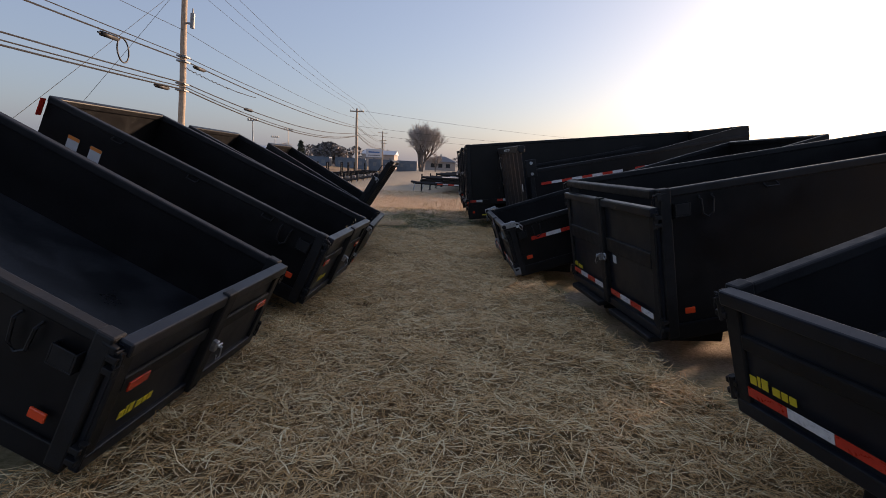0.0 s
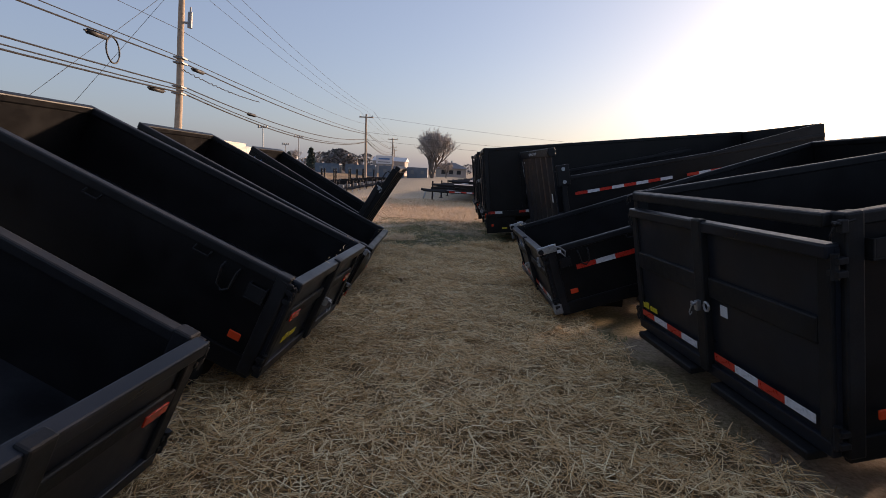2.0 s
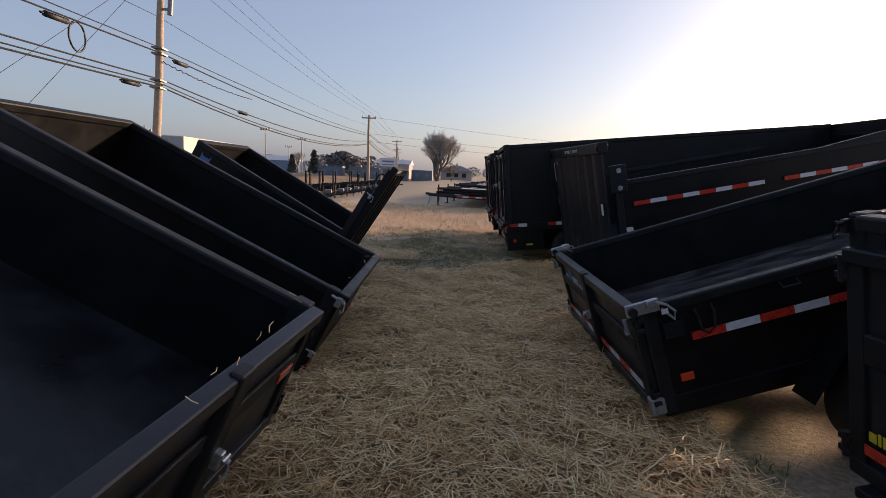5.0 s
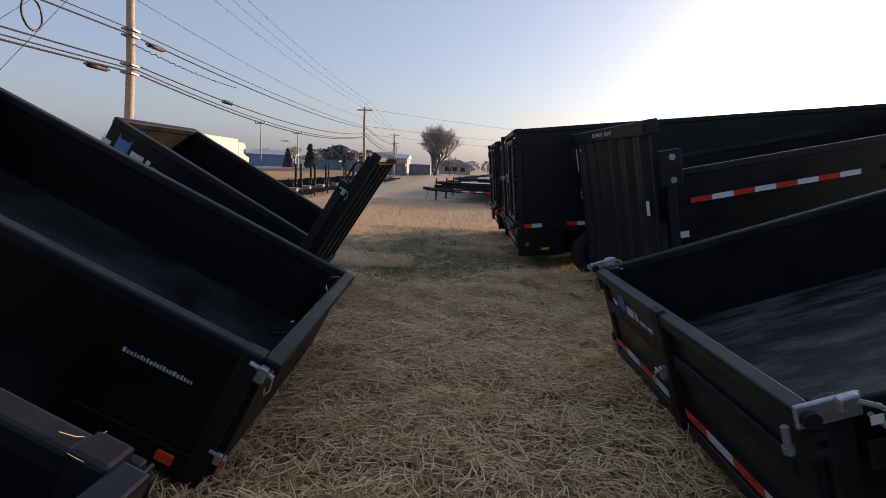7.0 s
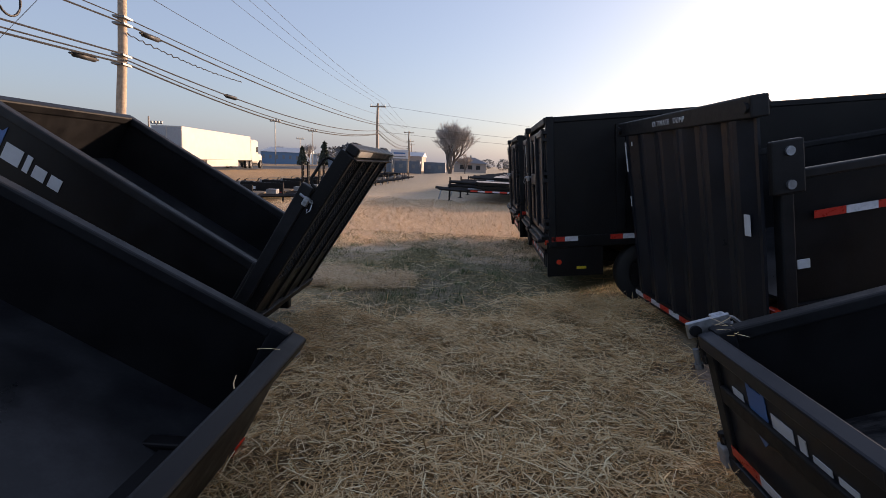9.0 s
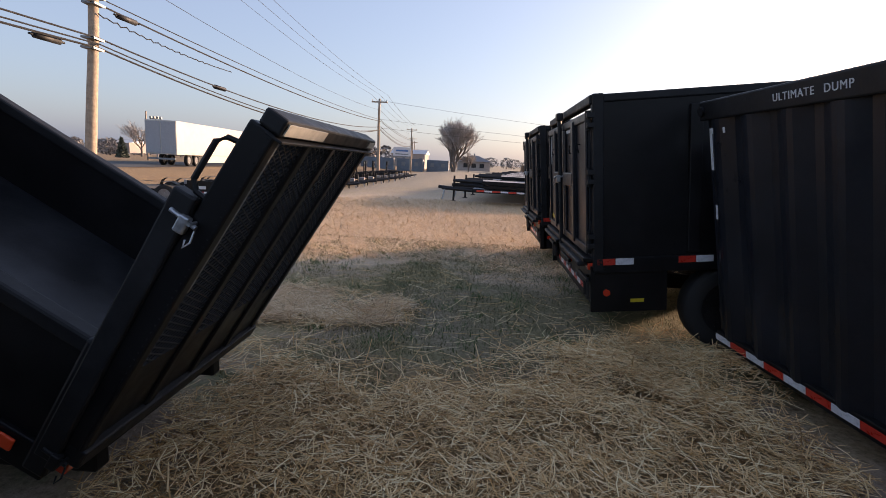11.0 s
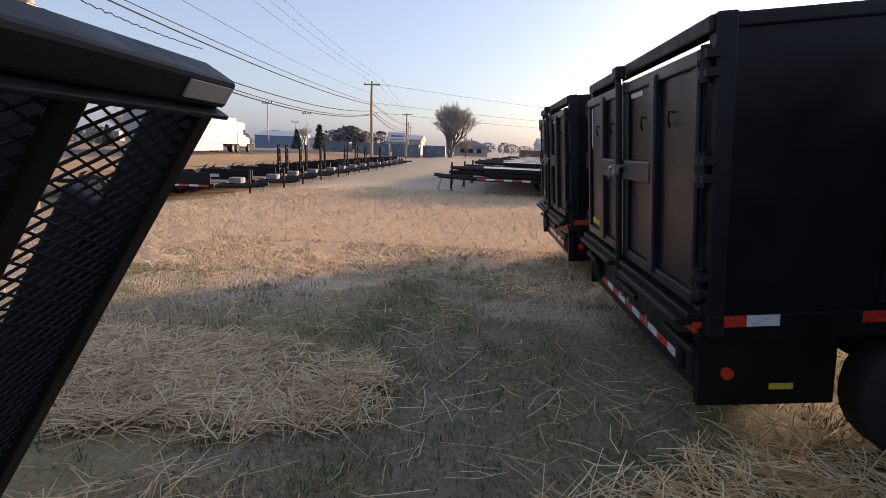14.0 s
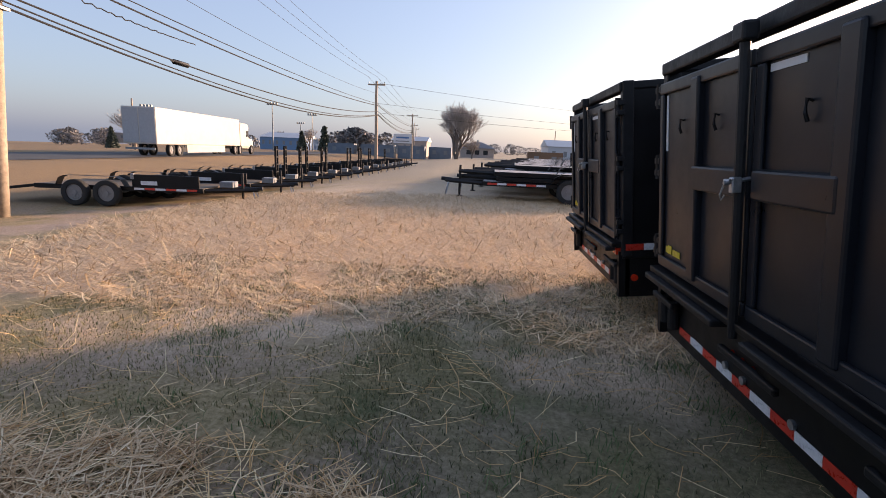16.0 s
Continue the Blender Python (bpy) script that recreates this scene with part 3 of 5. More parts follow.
def gate_mesh(parent, m, w, h, plate):
    """A tall ramp gate: frame, five uprights, expanded metal in the upper part and a plate below. Local Y across, Z up, X out."""
    bm = bmesh.new()
    box(bm, -0.035, 0.045, -w / 2, w / 2, h - 0.06, h, 0.010)
    g = part("ramp_gate", bm, RAIL, parent, "tall black ramp gate with expanded metal mesh", m)
    bpart("bottom_rail", (-0.03, 0.05, -w / 2, w / 2, -0.04, 0.04, 0.010), RAIL, g)
    bpart("patch", (0.046, 0.05, -w * 0.49, -w * 0.2, h - 0.05, h - 0.010), PAPER, g, "worn pale strip")
    bpart("patch", (0.046, 0.05, w * 0.38, w * 0.485, h - 0.045, h - 0.012), PAPER, g, "worn pale strip")
    bpart("lip", (0.0, 0.06, -w / 2, w / 2, h - 0.075, h - 0.065, 0.003), RAIL, g)
    for k in range(5):
        y = -w / 2 + 0.03 + (w - 0.06) * k / 4
        bpart("upright", (-0.06, 0.035, y - 0.028, y + 0.028, 0, h - 0.06, 0.008), BLACK, g)
    bpart("mesh_edge", (0.022, 0.028, -w / 2 + 0.062, -w / 2 + 0.085, plate + 0.35, h - 0.08), GREY, g, "grey edge strip")
    bpart("gate_plate", (0.012, 0.02, -w / 2, w / 2, 0.02, plate), BLACK, g)
    # expanded metal: slanting strands
    verts, faces = [], []
    pz, py, th, rad = 0.0145, 0.056, 0.0021, 0.0019
    def strand(a, b):
        i = len(verts)
        d = Vector(b) - Vector(a)
        s = Vector((0, -d.z, d.y)).normalized() * th
        for p in (a, b):
            for sx, ss in ((-rad, -1), (rad, -1), (rad, 1), (-rad, 1)):
                verts.append((p[0] + sx, p[1] + ss * s.y, p[2] + ss * s.z))
        for k in range(4):
            faces.append((i + k, i + (k + 1) % 4, i + 4 + (k + 1) % 4, i + 4 + k))
    ny, nz = int(w / py), int((h - plate) / pz)
    for j in range(nz):
        for i in range(ny):
            y0 = -w / 2 + i * py
            z0 = plate + j * pz
            off = py / 2 if j % 2 else 0
            ya, yb, yc = y0 + off, y0 + off + py / 2, y0 + off + py
            strand((0.02, ya, z0), (0.02, min(yb, w / 2), z0 + pz))
            if yc <= w / 2:
                strand((0.02, yb, z0 + pz), (0.02, yc, z0))
    me = bpy.data.meshes.new("expanded_metal")
    me.from_pydata(verts, [], faces)
    me.materials.append(RAIL)
    ob = new("expanded_metal", me)
    ob.parent = g
    tagged(ob, "black expanded metal mesh", kind="stuff")
    return g


# the mesh gate of the fourth trailer stands square to its tipped bed
W4 = 1.38
g4 = gate_mesh(t4, B4 @ Matrix.Translation((-0.045, 0, -0.43)) @ pose(0, 0, 0, 0, 2.2, 180), W4, 1.40, 0.36)
bm = bmesh.new()
tube(bm, [(-0.03, -W4 / 2 + 0.02, 1.04), (-0.09, -W4 / 2 + 0.01, 1.05), (-0.115, -W4 / 2 + 0.01, 1.08), (-0.115, -W4 / 2 + 0.01, 1.22), (-0.09, -W4 / 2 + 0.01, 1.25), (-0.03, -W4 / 2 + 0.02, 1.26)], 0.010, 6)
part("grab_handle", bm, RAIL, g4)
for s in (-1, 1):
    bpart("gate_post", (-0.02, 0.06, s * hw4 - 0.03, s * hw4 + 0.03, -0.48, 0.61, 0.008), RAIL, t4, "", B4)
    latch(t4, (-0.02, s * (hw4 + 0.03), 0.52), B4, True, 0.6)
    latch(t4, (-0.02, s * (hw4 + 0.03), -0.46), B4, False, 0.6)
decal(t4, B4 @ Matrix.Translation((2.05, n4 * (hw4 + 0.001), -0.3)) @ pose(0, 0, 0, -90, 180, 0), "white_blue", 0.95)


def corrugated_gate(parent, m, w, h):
    bm = bmesh.new()
    n = 60
    prev = None
    for i in range(n + 1):
        yy = -w / 2 + w * i / n
        ph = (i % 10) / 10
        xx = -0.05 * max(0.0, min(1.0, 3 * (0.5 - abs(ph - 0.5)) - 0.3))
        a, b = bm.verts.new((xx, yy, 0.0)), bm.verts.new((xx, yy, h - 0.14))
        if prev:
            bm.faces.new((prev[0], a, b, prev[1]))
        prev = (a, b)
    g = part("tailgate", bm, DOOR, parent, "tall corrugated black tailgate", m)
    md = g.modifiers.new("thick", "SOLIDIFY")
    md.thickness = 0.02
    bpart("gate_header", (-0.07, 0.05, -w / 2 - 0.03, w / 2 + 0.03, h - 0.14, h, 0.012), RAIL, g)
    for word, across in (("ULTIMATE", 0.28), ("DUMP", -0.10)):
        lettering(g, word, 0.062, Matrix.Translation((-0.072, across, h - 0.09)) @ Matrix(((0, 0, -1, 0), (-1, 0, 0, 0), (0, 1, 0, 0), (0, 0, 0, 1))))
    bpart("gate_foot", (-0.06, 0.05, -w / 2, w / 2, -0.08, 0.03, 0.010), BLACK, g)
    tape(g, (-0.063, w / 2, -0.02), (-0.063, -w / 2, -0.02), Matrix(), (-1, 0, 0), 0.2, 0.05, 1)
    bpart("patch", (-0.056, -0.052, w / 2 - 0.1, w / 2 - 0.07, h - 0.5, h - 0.2), DECAL, g, "white paint mark")
    bpart("patch", (-0.056, -0.052, w / 2 - 0.26, w / 2 - 0.07, h - 0.24, h - 0.2), DECAL, g, "white paint mark")
    bpart("sticker", (-0.06, -0.055, w / 2 - 0.2, w / 2 - 0.1, h * 0.52, h * 0.58), DECAL, g, "white label")
    bpart("sticker", (-0.06, -0.055, -w / 2 + 0.06, -w / 2 + 0.12, h * 0.5, h * 0.58), DECAL, g, "white label")
    for s in (-1, 1):
        bm = bmesh.new()
        cyl(bm, (-0.09, s * (w / 2 - 0.02), h - 0.07), (0.07, s * (w / 2 - 0.02), h - 0.07), 0.035, 10)
        part("pivot", bm, RAIL, g)
    return g


corrugated_gate(t5, B5 @ Matrix.Translation((-0.09, 0, -1.30)), 2.12, 1.8)
for s in (-1, 1):
    bm = boxes((-0.07, 0.14, s * (hw5 + 0.0), s * (hw5 + 0.05), -0.14, 0.20, 0.012))
    arm = part("gate_arm", bm, RAIL, t5, "", B5)
    for x, z in ((0.04, 0.13), (0.04, -0.08)):
        bm = bmesh.new()
        cyl(bm, (x, s * (hw5 + 0.04), z), (x, s * (hw5 + 0.065), z), 0.03, 12)
        part("bolt", bm, STEEL, arm, "zinc bolt head")
    bpart("latch_plate", (0.08, 0.16, s * (hw5 + 0.02), s * (hw5 + 0.03), -0.64, -0.58), DECAL, t5, "white latch label", B5)


def barn_trailer(P, yaw, tilt, L, W, H, label):
    """High-sided dump trailer with a pair of ribbed rear doors, a bumper and ramp slots."""
    t, B, hw, near = dump_trailer(P, yaw, tilt, L, W, H, label, GR, gate="none", logo="", frame_z=0.42, lamps=False, pockets=False, wheels=(1.75, -0.12, 0.37))
    bpart("header", (-0.03, 0.06, -hw, hw, -0.075, 0.0, 0.012), RAIL, t, "", B)
    N = Matrix(((0, 0, -1, 0), (-1, 0, 0, 0), (0, 1, 0, 0), (0, 0, 0, 1)))
    for s in (-1, 1):
        a, b = (0.015, hw - 0.05) if s > 0 else (-hw + 0.05, -0.015)
        door = bpart("rear_door", (-0.03, -0.015, a, b, -H, -0.13), DOOR, t, "dark steel rear door", B)
        for spec in ((-0.055, -0.032, a, b, -0.2, -0.13, 0.01), (-0.055, -0.032, a, b, -H, -H + 0.07, 0.01), (-0.053, -0.031, a, a + 0.06, -H + 0.07, -0.2, 0.01), (-0.053, -0.031, b - 0.06, b, -H + 0.07, -0.2, 0.01)):
            bpart("door_rail", spec, DOOR, door)
        mid = (a + b) / 2
        bpart("door_rib", (-0.07, -0.02, mid - 0.05, mid + 0.05, -H + 0.03, -0.16, 0.012), DOOR, door)
        bpart("door_crossbar", (-0.075, -0.02, min(mid, s * 0.05), max(mid, s * 0.05), -H * 0.58, -H * 0.48, 0.012), DOOR, door)
        for z in (-0.2, -H * 0.5, -H + 0.12):
            hinge(door, (-0.04, s * (hw - 0.01), z), Matrix(), 1.3)
        for yy in (mid - s * 0.22, mid + s * 0.22):
            bm = bmesh.new()
            tube(bm, [(-0.02, yy, -0.38), (-0.05, yy, -0.37), (-0.055, yy, -0.42), (-0.045, yy, -0.45)], 0.008, 5)
            part("hook", bm, RAIL, door)
        bpart("paint_mark", (-0.034, -0.0305, b - 0.10 if s > 0 else b - 0.3, b - 0.07, -0.24, -0.21), DECAL, door, "white paint mark")
        if s > 0:
            bpart("paint_mark", (-0.034, -0.0305, b - 0.10, b - 0.07, -0.55, -0.24), DECAL, door, "white paint mark")
            decal(door, Matrix.Translation((-0.033, b - 0.1, -H + 0.1)) @ N, "yellow", 0.27)
    bm = bmesh.new()
    cyl(bm, (-0.085, 0.02, -H - 0.1), (-0.085, 0.02, -0.04), 0.022, 10)
    box(bm, -0.12, -0.05, -0.03, 0.07, -0.10, -0.02, 0.012)
    part("lock_rod", bm, RAIL, t, "", B)
    latch(t, (-0.11, 0.0, -H * 0.53), B, True, 0.7)
    # bumper, steps and lower plate
    bm = boxes((-0.09, 0.02, -hw, hw, -H - 0.06, -H - 0.02, 0.008), (0.02, 0.07, -hw, hw, -H - 0.50, -H - 0.04, 0.008))
    part("bumper", bm, BLACK, t, "", B)
    for y0, y1, z, x in ((0.15, hw - 0.02, -H - 0.06, -0.13), (-hw + 0.05, -0.12, -H - 0.06, -0.13), (-0.3, 0.2, -H - 0.2, -0.07), (hw - 0.35, hw, -H - 0.2, -0.07), (-hw, -hw + 0.4, -H - 0.2, -0.07)):
        bpart("step_lip", (x, -0.04, y0, y1, z - 0.04, z, 0.010), RAIL, t, "", B)
    for yy in (hw - 0.1, hw - 0.24, -hw + 0.1, -hw + 0.24):
        bm = bmesh.new()
        cyl(bm, (-0.01, yy, -H - 0.22), (-0.01, yy, -H - 0.40), 0.036, 12)
        part("ramp_end", bm, RAIL, t, "", B)
    for yy in (0.1, 0.28, -0.3):
        bm = bmesh.new()
        cyl(bm, (0.02, yy, -H - 0.36), (0.005, yy, -H - 0.36), 0.022, 10)
        part("bolt", bm, STEEL, t, "zinc bolt head", B)
    for yy in (0.22, 0.12, 0.02):
        bm = bmesh.new()
        cyl(bm, (0.02, yy, -H - 0.27), (0.0, yy, -H - 0.27), 0.022, 10)
        part("marker_lamp", bm, LAMP_RED, t, "red marker lamp", B)
    tape(t, (0.018, hw - 0.28, -H - 0.40), (0.018, -hw + 0.35, -H - 0.40), B, (-1, 0, 0), 0.17, 0.05, 0)
    for s in (-1, 1):
        bpart("lower_skirt", (-0.03, 0.6, s * (hw - 0.05), s * hw, -H - 0.5, -H - 0.1), BLACK, t, "", B)
        tape(t, (0.02, s * (hw + 0.022), -H - 0.06), (0.32, s * (hw + 0.022), -H - 0.06), B, (0, s, 0), 0.15, 0.055, 0)
        tape(t, (0.68, s * (hw + 0.022), -H - 0.06), (0.96, s * (hw + 0.022), -H - 0.06), B, (0, s, 0), 0.14, 0.055, 0)
        bpart("side_brace", (0.75, 0.85, s * hw, s * (hw + 0.03), -H, -0.12, 0.008), BLACK, t, "", B)
        bm = bmesh.new()
        cyl(bm, (0.1, s * (hw - 0.0), -H - 0.33), (0.1, s * (hw + 0.015), -H - 0.33), 0.03, 12)
        part("marker_lamp", bm, LAMP_RED, t, "red round marker lamp", B)
        bpart("decal", (0.3, 0.41, s * (hw + 0.002), s * (hw + 0.006), -H - 0.42, -H - 0.39), YELLOW, t, "yellow decal", B)
    return t


barn_trailer((0.44, 12.11, 2.06), -0.5, 6.3, 5.3, 2.38, 1.31, "tall black dump trailer with ribbed rear doors and striped bumper")
barn_trailer((0.40, 15.25, 2.05), 0.0, 6.0, 5.0, 2.1, 1.29, "tall black dump trailer with closed ribbed rear doors")


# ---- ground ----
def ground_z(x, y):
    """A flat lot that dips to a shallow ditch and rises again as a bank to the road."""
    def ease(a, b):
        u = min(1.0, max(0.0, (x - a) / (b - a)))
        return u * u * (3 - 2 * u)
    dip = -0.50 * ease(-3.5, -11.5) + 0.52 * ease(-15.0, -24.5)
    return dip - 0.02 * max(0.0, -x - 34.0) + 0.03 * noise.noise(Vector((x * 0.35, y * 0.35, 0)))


def grid_sheet(xs, ys):
    verts = [(x, y, ground_z(x, y)) for y in ys for x in xs]
    nx = len(xs)
    faces = [(j * nx + i, j * nx + i + 1, (j + 1) * nx + i + 1, (j + 1) * nx + i) for j in range(len(ys) - 1) for i in range(nx - 1)]
    return verts, faces


def axis(dense0, dense1, step, far0, far1):
    a = [dense0]
    while a[-1] < dense1:
        a.append(a[-1] + step)
    s = step
    while a[-1] < far1:
        s *= 1.35
        a.append(a[-1] + s)
    s = step
    b = []
    x = dense0
    while x > far0:
        s *= 1.35
        x -= s
        b.append(x)
    return b[::-1] + a


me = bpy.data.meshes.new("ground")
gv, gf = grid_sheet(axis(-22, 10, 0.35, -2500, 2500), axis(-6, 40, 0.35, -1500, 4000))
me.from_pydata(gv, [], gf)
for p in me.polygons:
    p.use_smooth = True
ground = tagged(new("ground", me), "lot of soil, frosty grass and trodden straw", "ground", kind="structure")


def ground_material():
    m = bpy.data.materials.new("lot_ground")
    m.use_nodes = True
    nt = m.node_tree
    L = nt.links.new
    b = nt.nodes["Principled BSDF"]
    b.inputs["Roughness"].default_value = 0.9
    b.inputs["Specular IOR Level"].default_value = 0.2
    tc = nt.nodes.new("ShaderNodeTexCoord")
    def nz(scale, detail=6, rough=0.6, stretch=None):
        n = nt.nodes.new("ShaderNodeTexNoise")
        n.inputs["Scale"].default_value, n.inputs["Detail"].default_value, n.inputs["Roughness"].default_value = scale, detail, rough
        if stretch:
            mp = nt.nodes.new("ShaderNodeMapping")
            mp.inputs["Scale"].default_value = stretch
            L(tc.outputs["Object"], mp.inputs[0])
            L(mp.outputs[0], n.inputs["Vector"])
        else:
            L(tc.outputs["Object"], n.inputs["Vector"])
        return n.outputs[0]
    def ramp(fac, stops):
        r = nt.nodes.new("ShaderNodeValToRGB")
        r.color_ramp.elements[0].position, r.color_ramp.elements[0].color = stops[0][0], (*stops[0][1], 1)
        r.color_ramp.elements[1].position, r.color_ramp.elements[1].color = stops[-1][0], (*stops[-1][1], 1)
        for p, c in stops[1:-1]:
            r.color_ramp.elements.new(p).color = (*c, 1)
        L(fac, r.inputs[0])
        return r.outputs[0]
    def mix(f, a, c):
        n = nt.nodes.new("ShaderNodeMix")
        n.data_type = "RGBA"
        L(f, n.inputs[0]); L(a, n.inputs[6]); L(c, n.inputs[7])
        return n.outputs[2]
    def math_node(op, a, c):
        n = nt.nodes.new("ShaderNodeMath")
        n.operation = op
        n.use_clamp = op in ("MULTIPLY", "MAXIMUM")
        for i, v in enumerate((a, c)):
            if isinstance(v, (int, float)):
                n.inputs[i].default_value = v
            else:
                L(v, n.inputs[i])
        return n.outputs[0]
    def rng(v, a, c):
        n = nt.nodes.new("ShaderNodeMapRange")
        n.interpolation_type = "SMOOTHSTEP"
        n.inputs[1].default_value, n.inputs[2].default_value = a, c
        L(v, n.inputs[0])
        return n.outputs[0]
    sep = nt.nodes.new("ShaderNodeSeparateXYZ")
    L(tc.outputs["Object"], sep.inputs[0])
    X, Y = sep.outputs[0], sep.outputs[1]
    big, fine = nz(0.55, 5), nz(26, 8, 0.75)
    fibre = nz(60, 6, 0.8, (1.0, 0.35, 1.0))
    grass = ramp(fine, [(0.3, (0.15, 0.125, 0.055)), (0.55, (0.36, 0.285, 0.16)), (0.8, (0.58, 0.46, 0.30))])
    soil = ramp(fine, [(0.3, (0.20, 0.14, 0.10)), (0.7, (0.56, 0.43, 0.34))])
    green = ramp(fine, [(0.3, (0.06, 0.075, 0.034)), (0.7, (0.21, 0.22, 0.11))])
    straw = ramp(fibre, [(0.3, (0.30, 0.21, 0.13)), (0.55, (0.66, 0.51, 0.37)), (0.8, (0.86, 0.72, 0.56))])
    base = mix(rng(big, 0.42, 0.62), grass, soil)
    base = mix(rng(nz(0.9, 5, 0.6), 0.54, 0.70), base, green)
    # greener strip of grass beside the tall trailers, its colour also darkened for their shade
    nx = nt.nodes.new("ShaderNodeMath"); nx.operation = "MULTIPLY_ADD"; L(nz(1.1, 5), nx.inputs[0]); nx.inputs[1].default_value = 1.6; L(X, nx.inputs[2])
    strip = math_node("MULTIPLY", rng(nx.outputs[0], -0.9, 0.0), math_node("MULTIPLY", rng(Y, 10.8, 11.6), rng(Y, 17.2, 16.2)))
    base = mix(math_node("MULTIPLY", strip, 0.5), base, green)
    # straw: the walked lane up to y = 11 and the wide sunlit spread beyond y = 14
    n = nt.nodes.new("ShaderNodeMath"); n.operation = "SUBTRACT"; L(nz(0.8, 5), n.inputs[0]); n.inputs[1].default_value = 0.5
    yy = math_node("ADD", Y, n.outputs[0])
    near_lane = rng(yy, 11.5, 11.0)
    n2 = nt.nodes.new("ShaderNodeMath"); n2.operation = "MULTIPLY_ADD"; L(big, n2.inputs[0]); n2.inputs[1].default_value = 6.0; n2.inputs[2].default_value = -3.0
    yf = math_node("ADD", Y, n2.outputs[0])
    xf = math_node("ADD", X, n2.outputs[0])
    spread = math_node("MULTIPLY", math_node("MULTIPLY", rng(yf, 13.8, 15.2), rng(yf, 40.0, 24.0)), math_node("MULTIPLY", rng(xf, -9.5, -6.0), rng(xf, 7.0, 4.0)))
    spread = math_node("MULTIPLY", spread, rng(nz(1.7, 6, 0.7), 0.22, 0.45))
    nw = nt.nodes.new("ShaderNodeMath"); nw.operation = "MULTIPLY_ADD"; L(nz(1.3, 5), nw.inputs[0]); nw.inputs[1].default_value = 1.2; nw.inputs[2].default_value = -0.6
    xw = math_node("ADD", X, nw.outputs[0])
    n4 = nt.nodes.new("ShaderNodeMath"); n4.operation = "MINIMUM"; L(Y, n4.inputs[0]); n4.inputs[1].default_value = 5.5
    n5 = nt.nodes.new("ShaderNodeMath"); n5.operation = "MULTIPLY_ADD"; L(n4.outputs[0], n5.inputs[0]); n5.inputs[1].default_value = 0.25; L(xw, n5.inputs[2])
    right = rng(n5.outputs[0], 2.85, 2.45)
    lane = math_node("MULTIPLY", near_lane, math_node("MULTIPLY", rng(xw, -1.75, -1.45), right))
    litter = ramp(fibre, [(0.3, (0.14, 0.095, 0.05)), (0.6, (0.42, 0.30, 0.165)), (0.8, (0.72, 0.55, 0.33))])
    base = mix(spread, base, straw)
    base = mix(lane, base, litter)
    # dry tan verge and bank towards the road
    bank = ramp(fine, [(0.3, (0.16, 0.10, 0.055)), (0.7, (0.40, 0.28, 0.16))])
    base = mix(rng(X, -9.5, -13.5), base, bank)
    far = ramp(fine, [(0.3, (0.25, 0.21, 0.15)), (0.7, (0.46, 0.39, 0.30))])
    base = mix(rng(yf, 26.0, 40.0), base, mix(rng(X, -9.5, -13.5), far, bank))
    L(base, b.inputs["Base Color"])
    bp = nt.nodes.new("ShaderNodeBump")
    bp.inputs["Strength"].default_value, bp.inputs["Distance"].default_value = 0.6, 0.03
    L(fine, bp.inputs["Height"])
    L(bp.outputs[0], b.inputs["Normal"])
    return m


me.materials.append(ground_material())


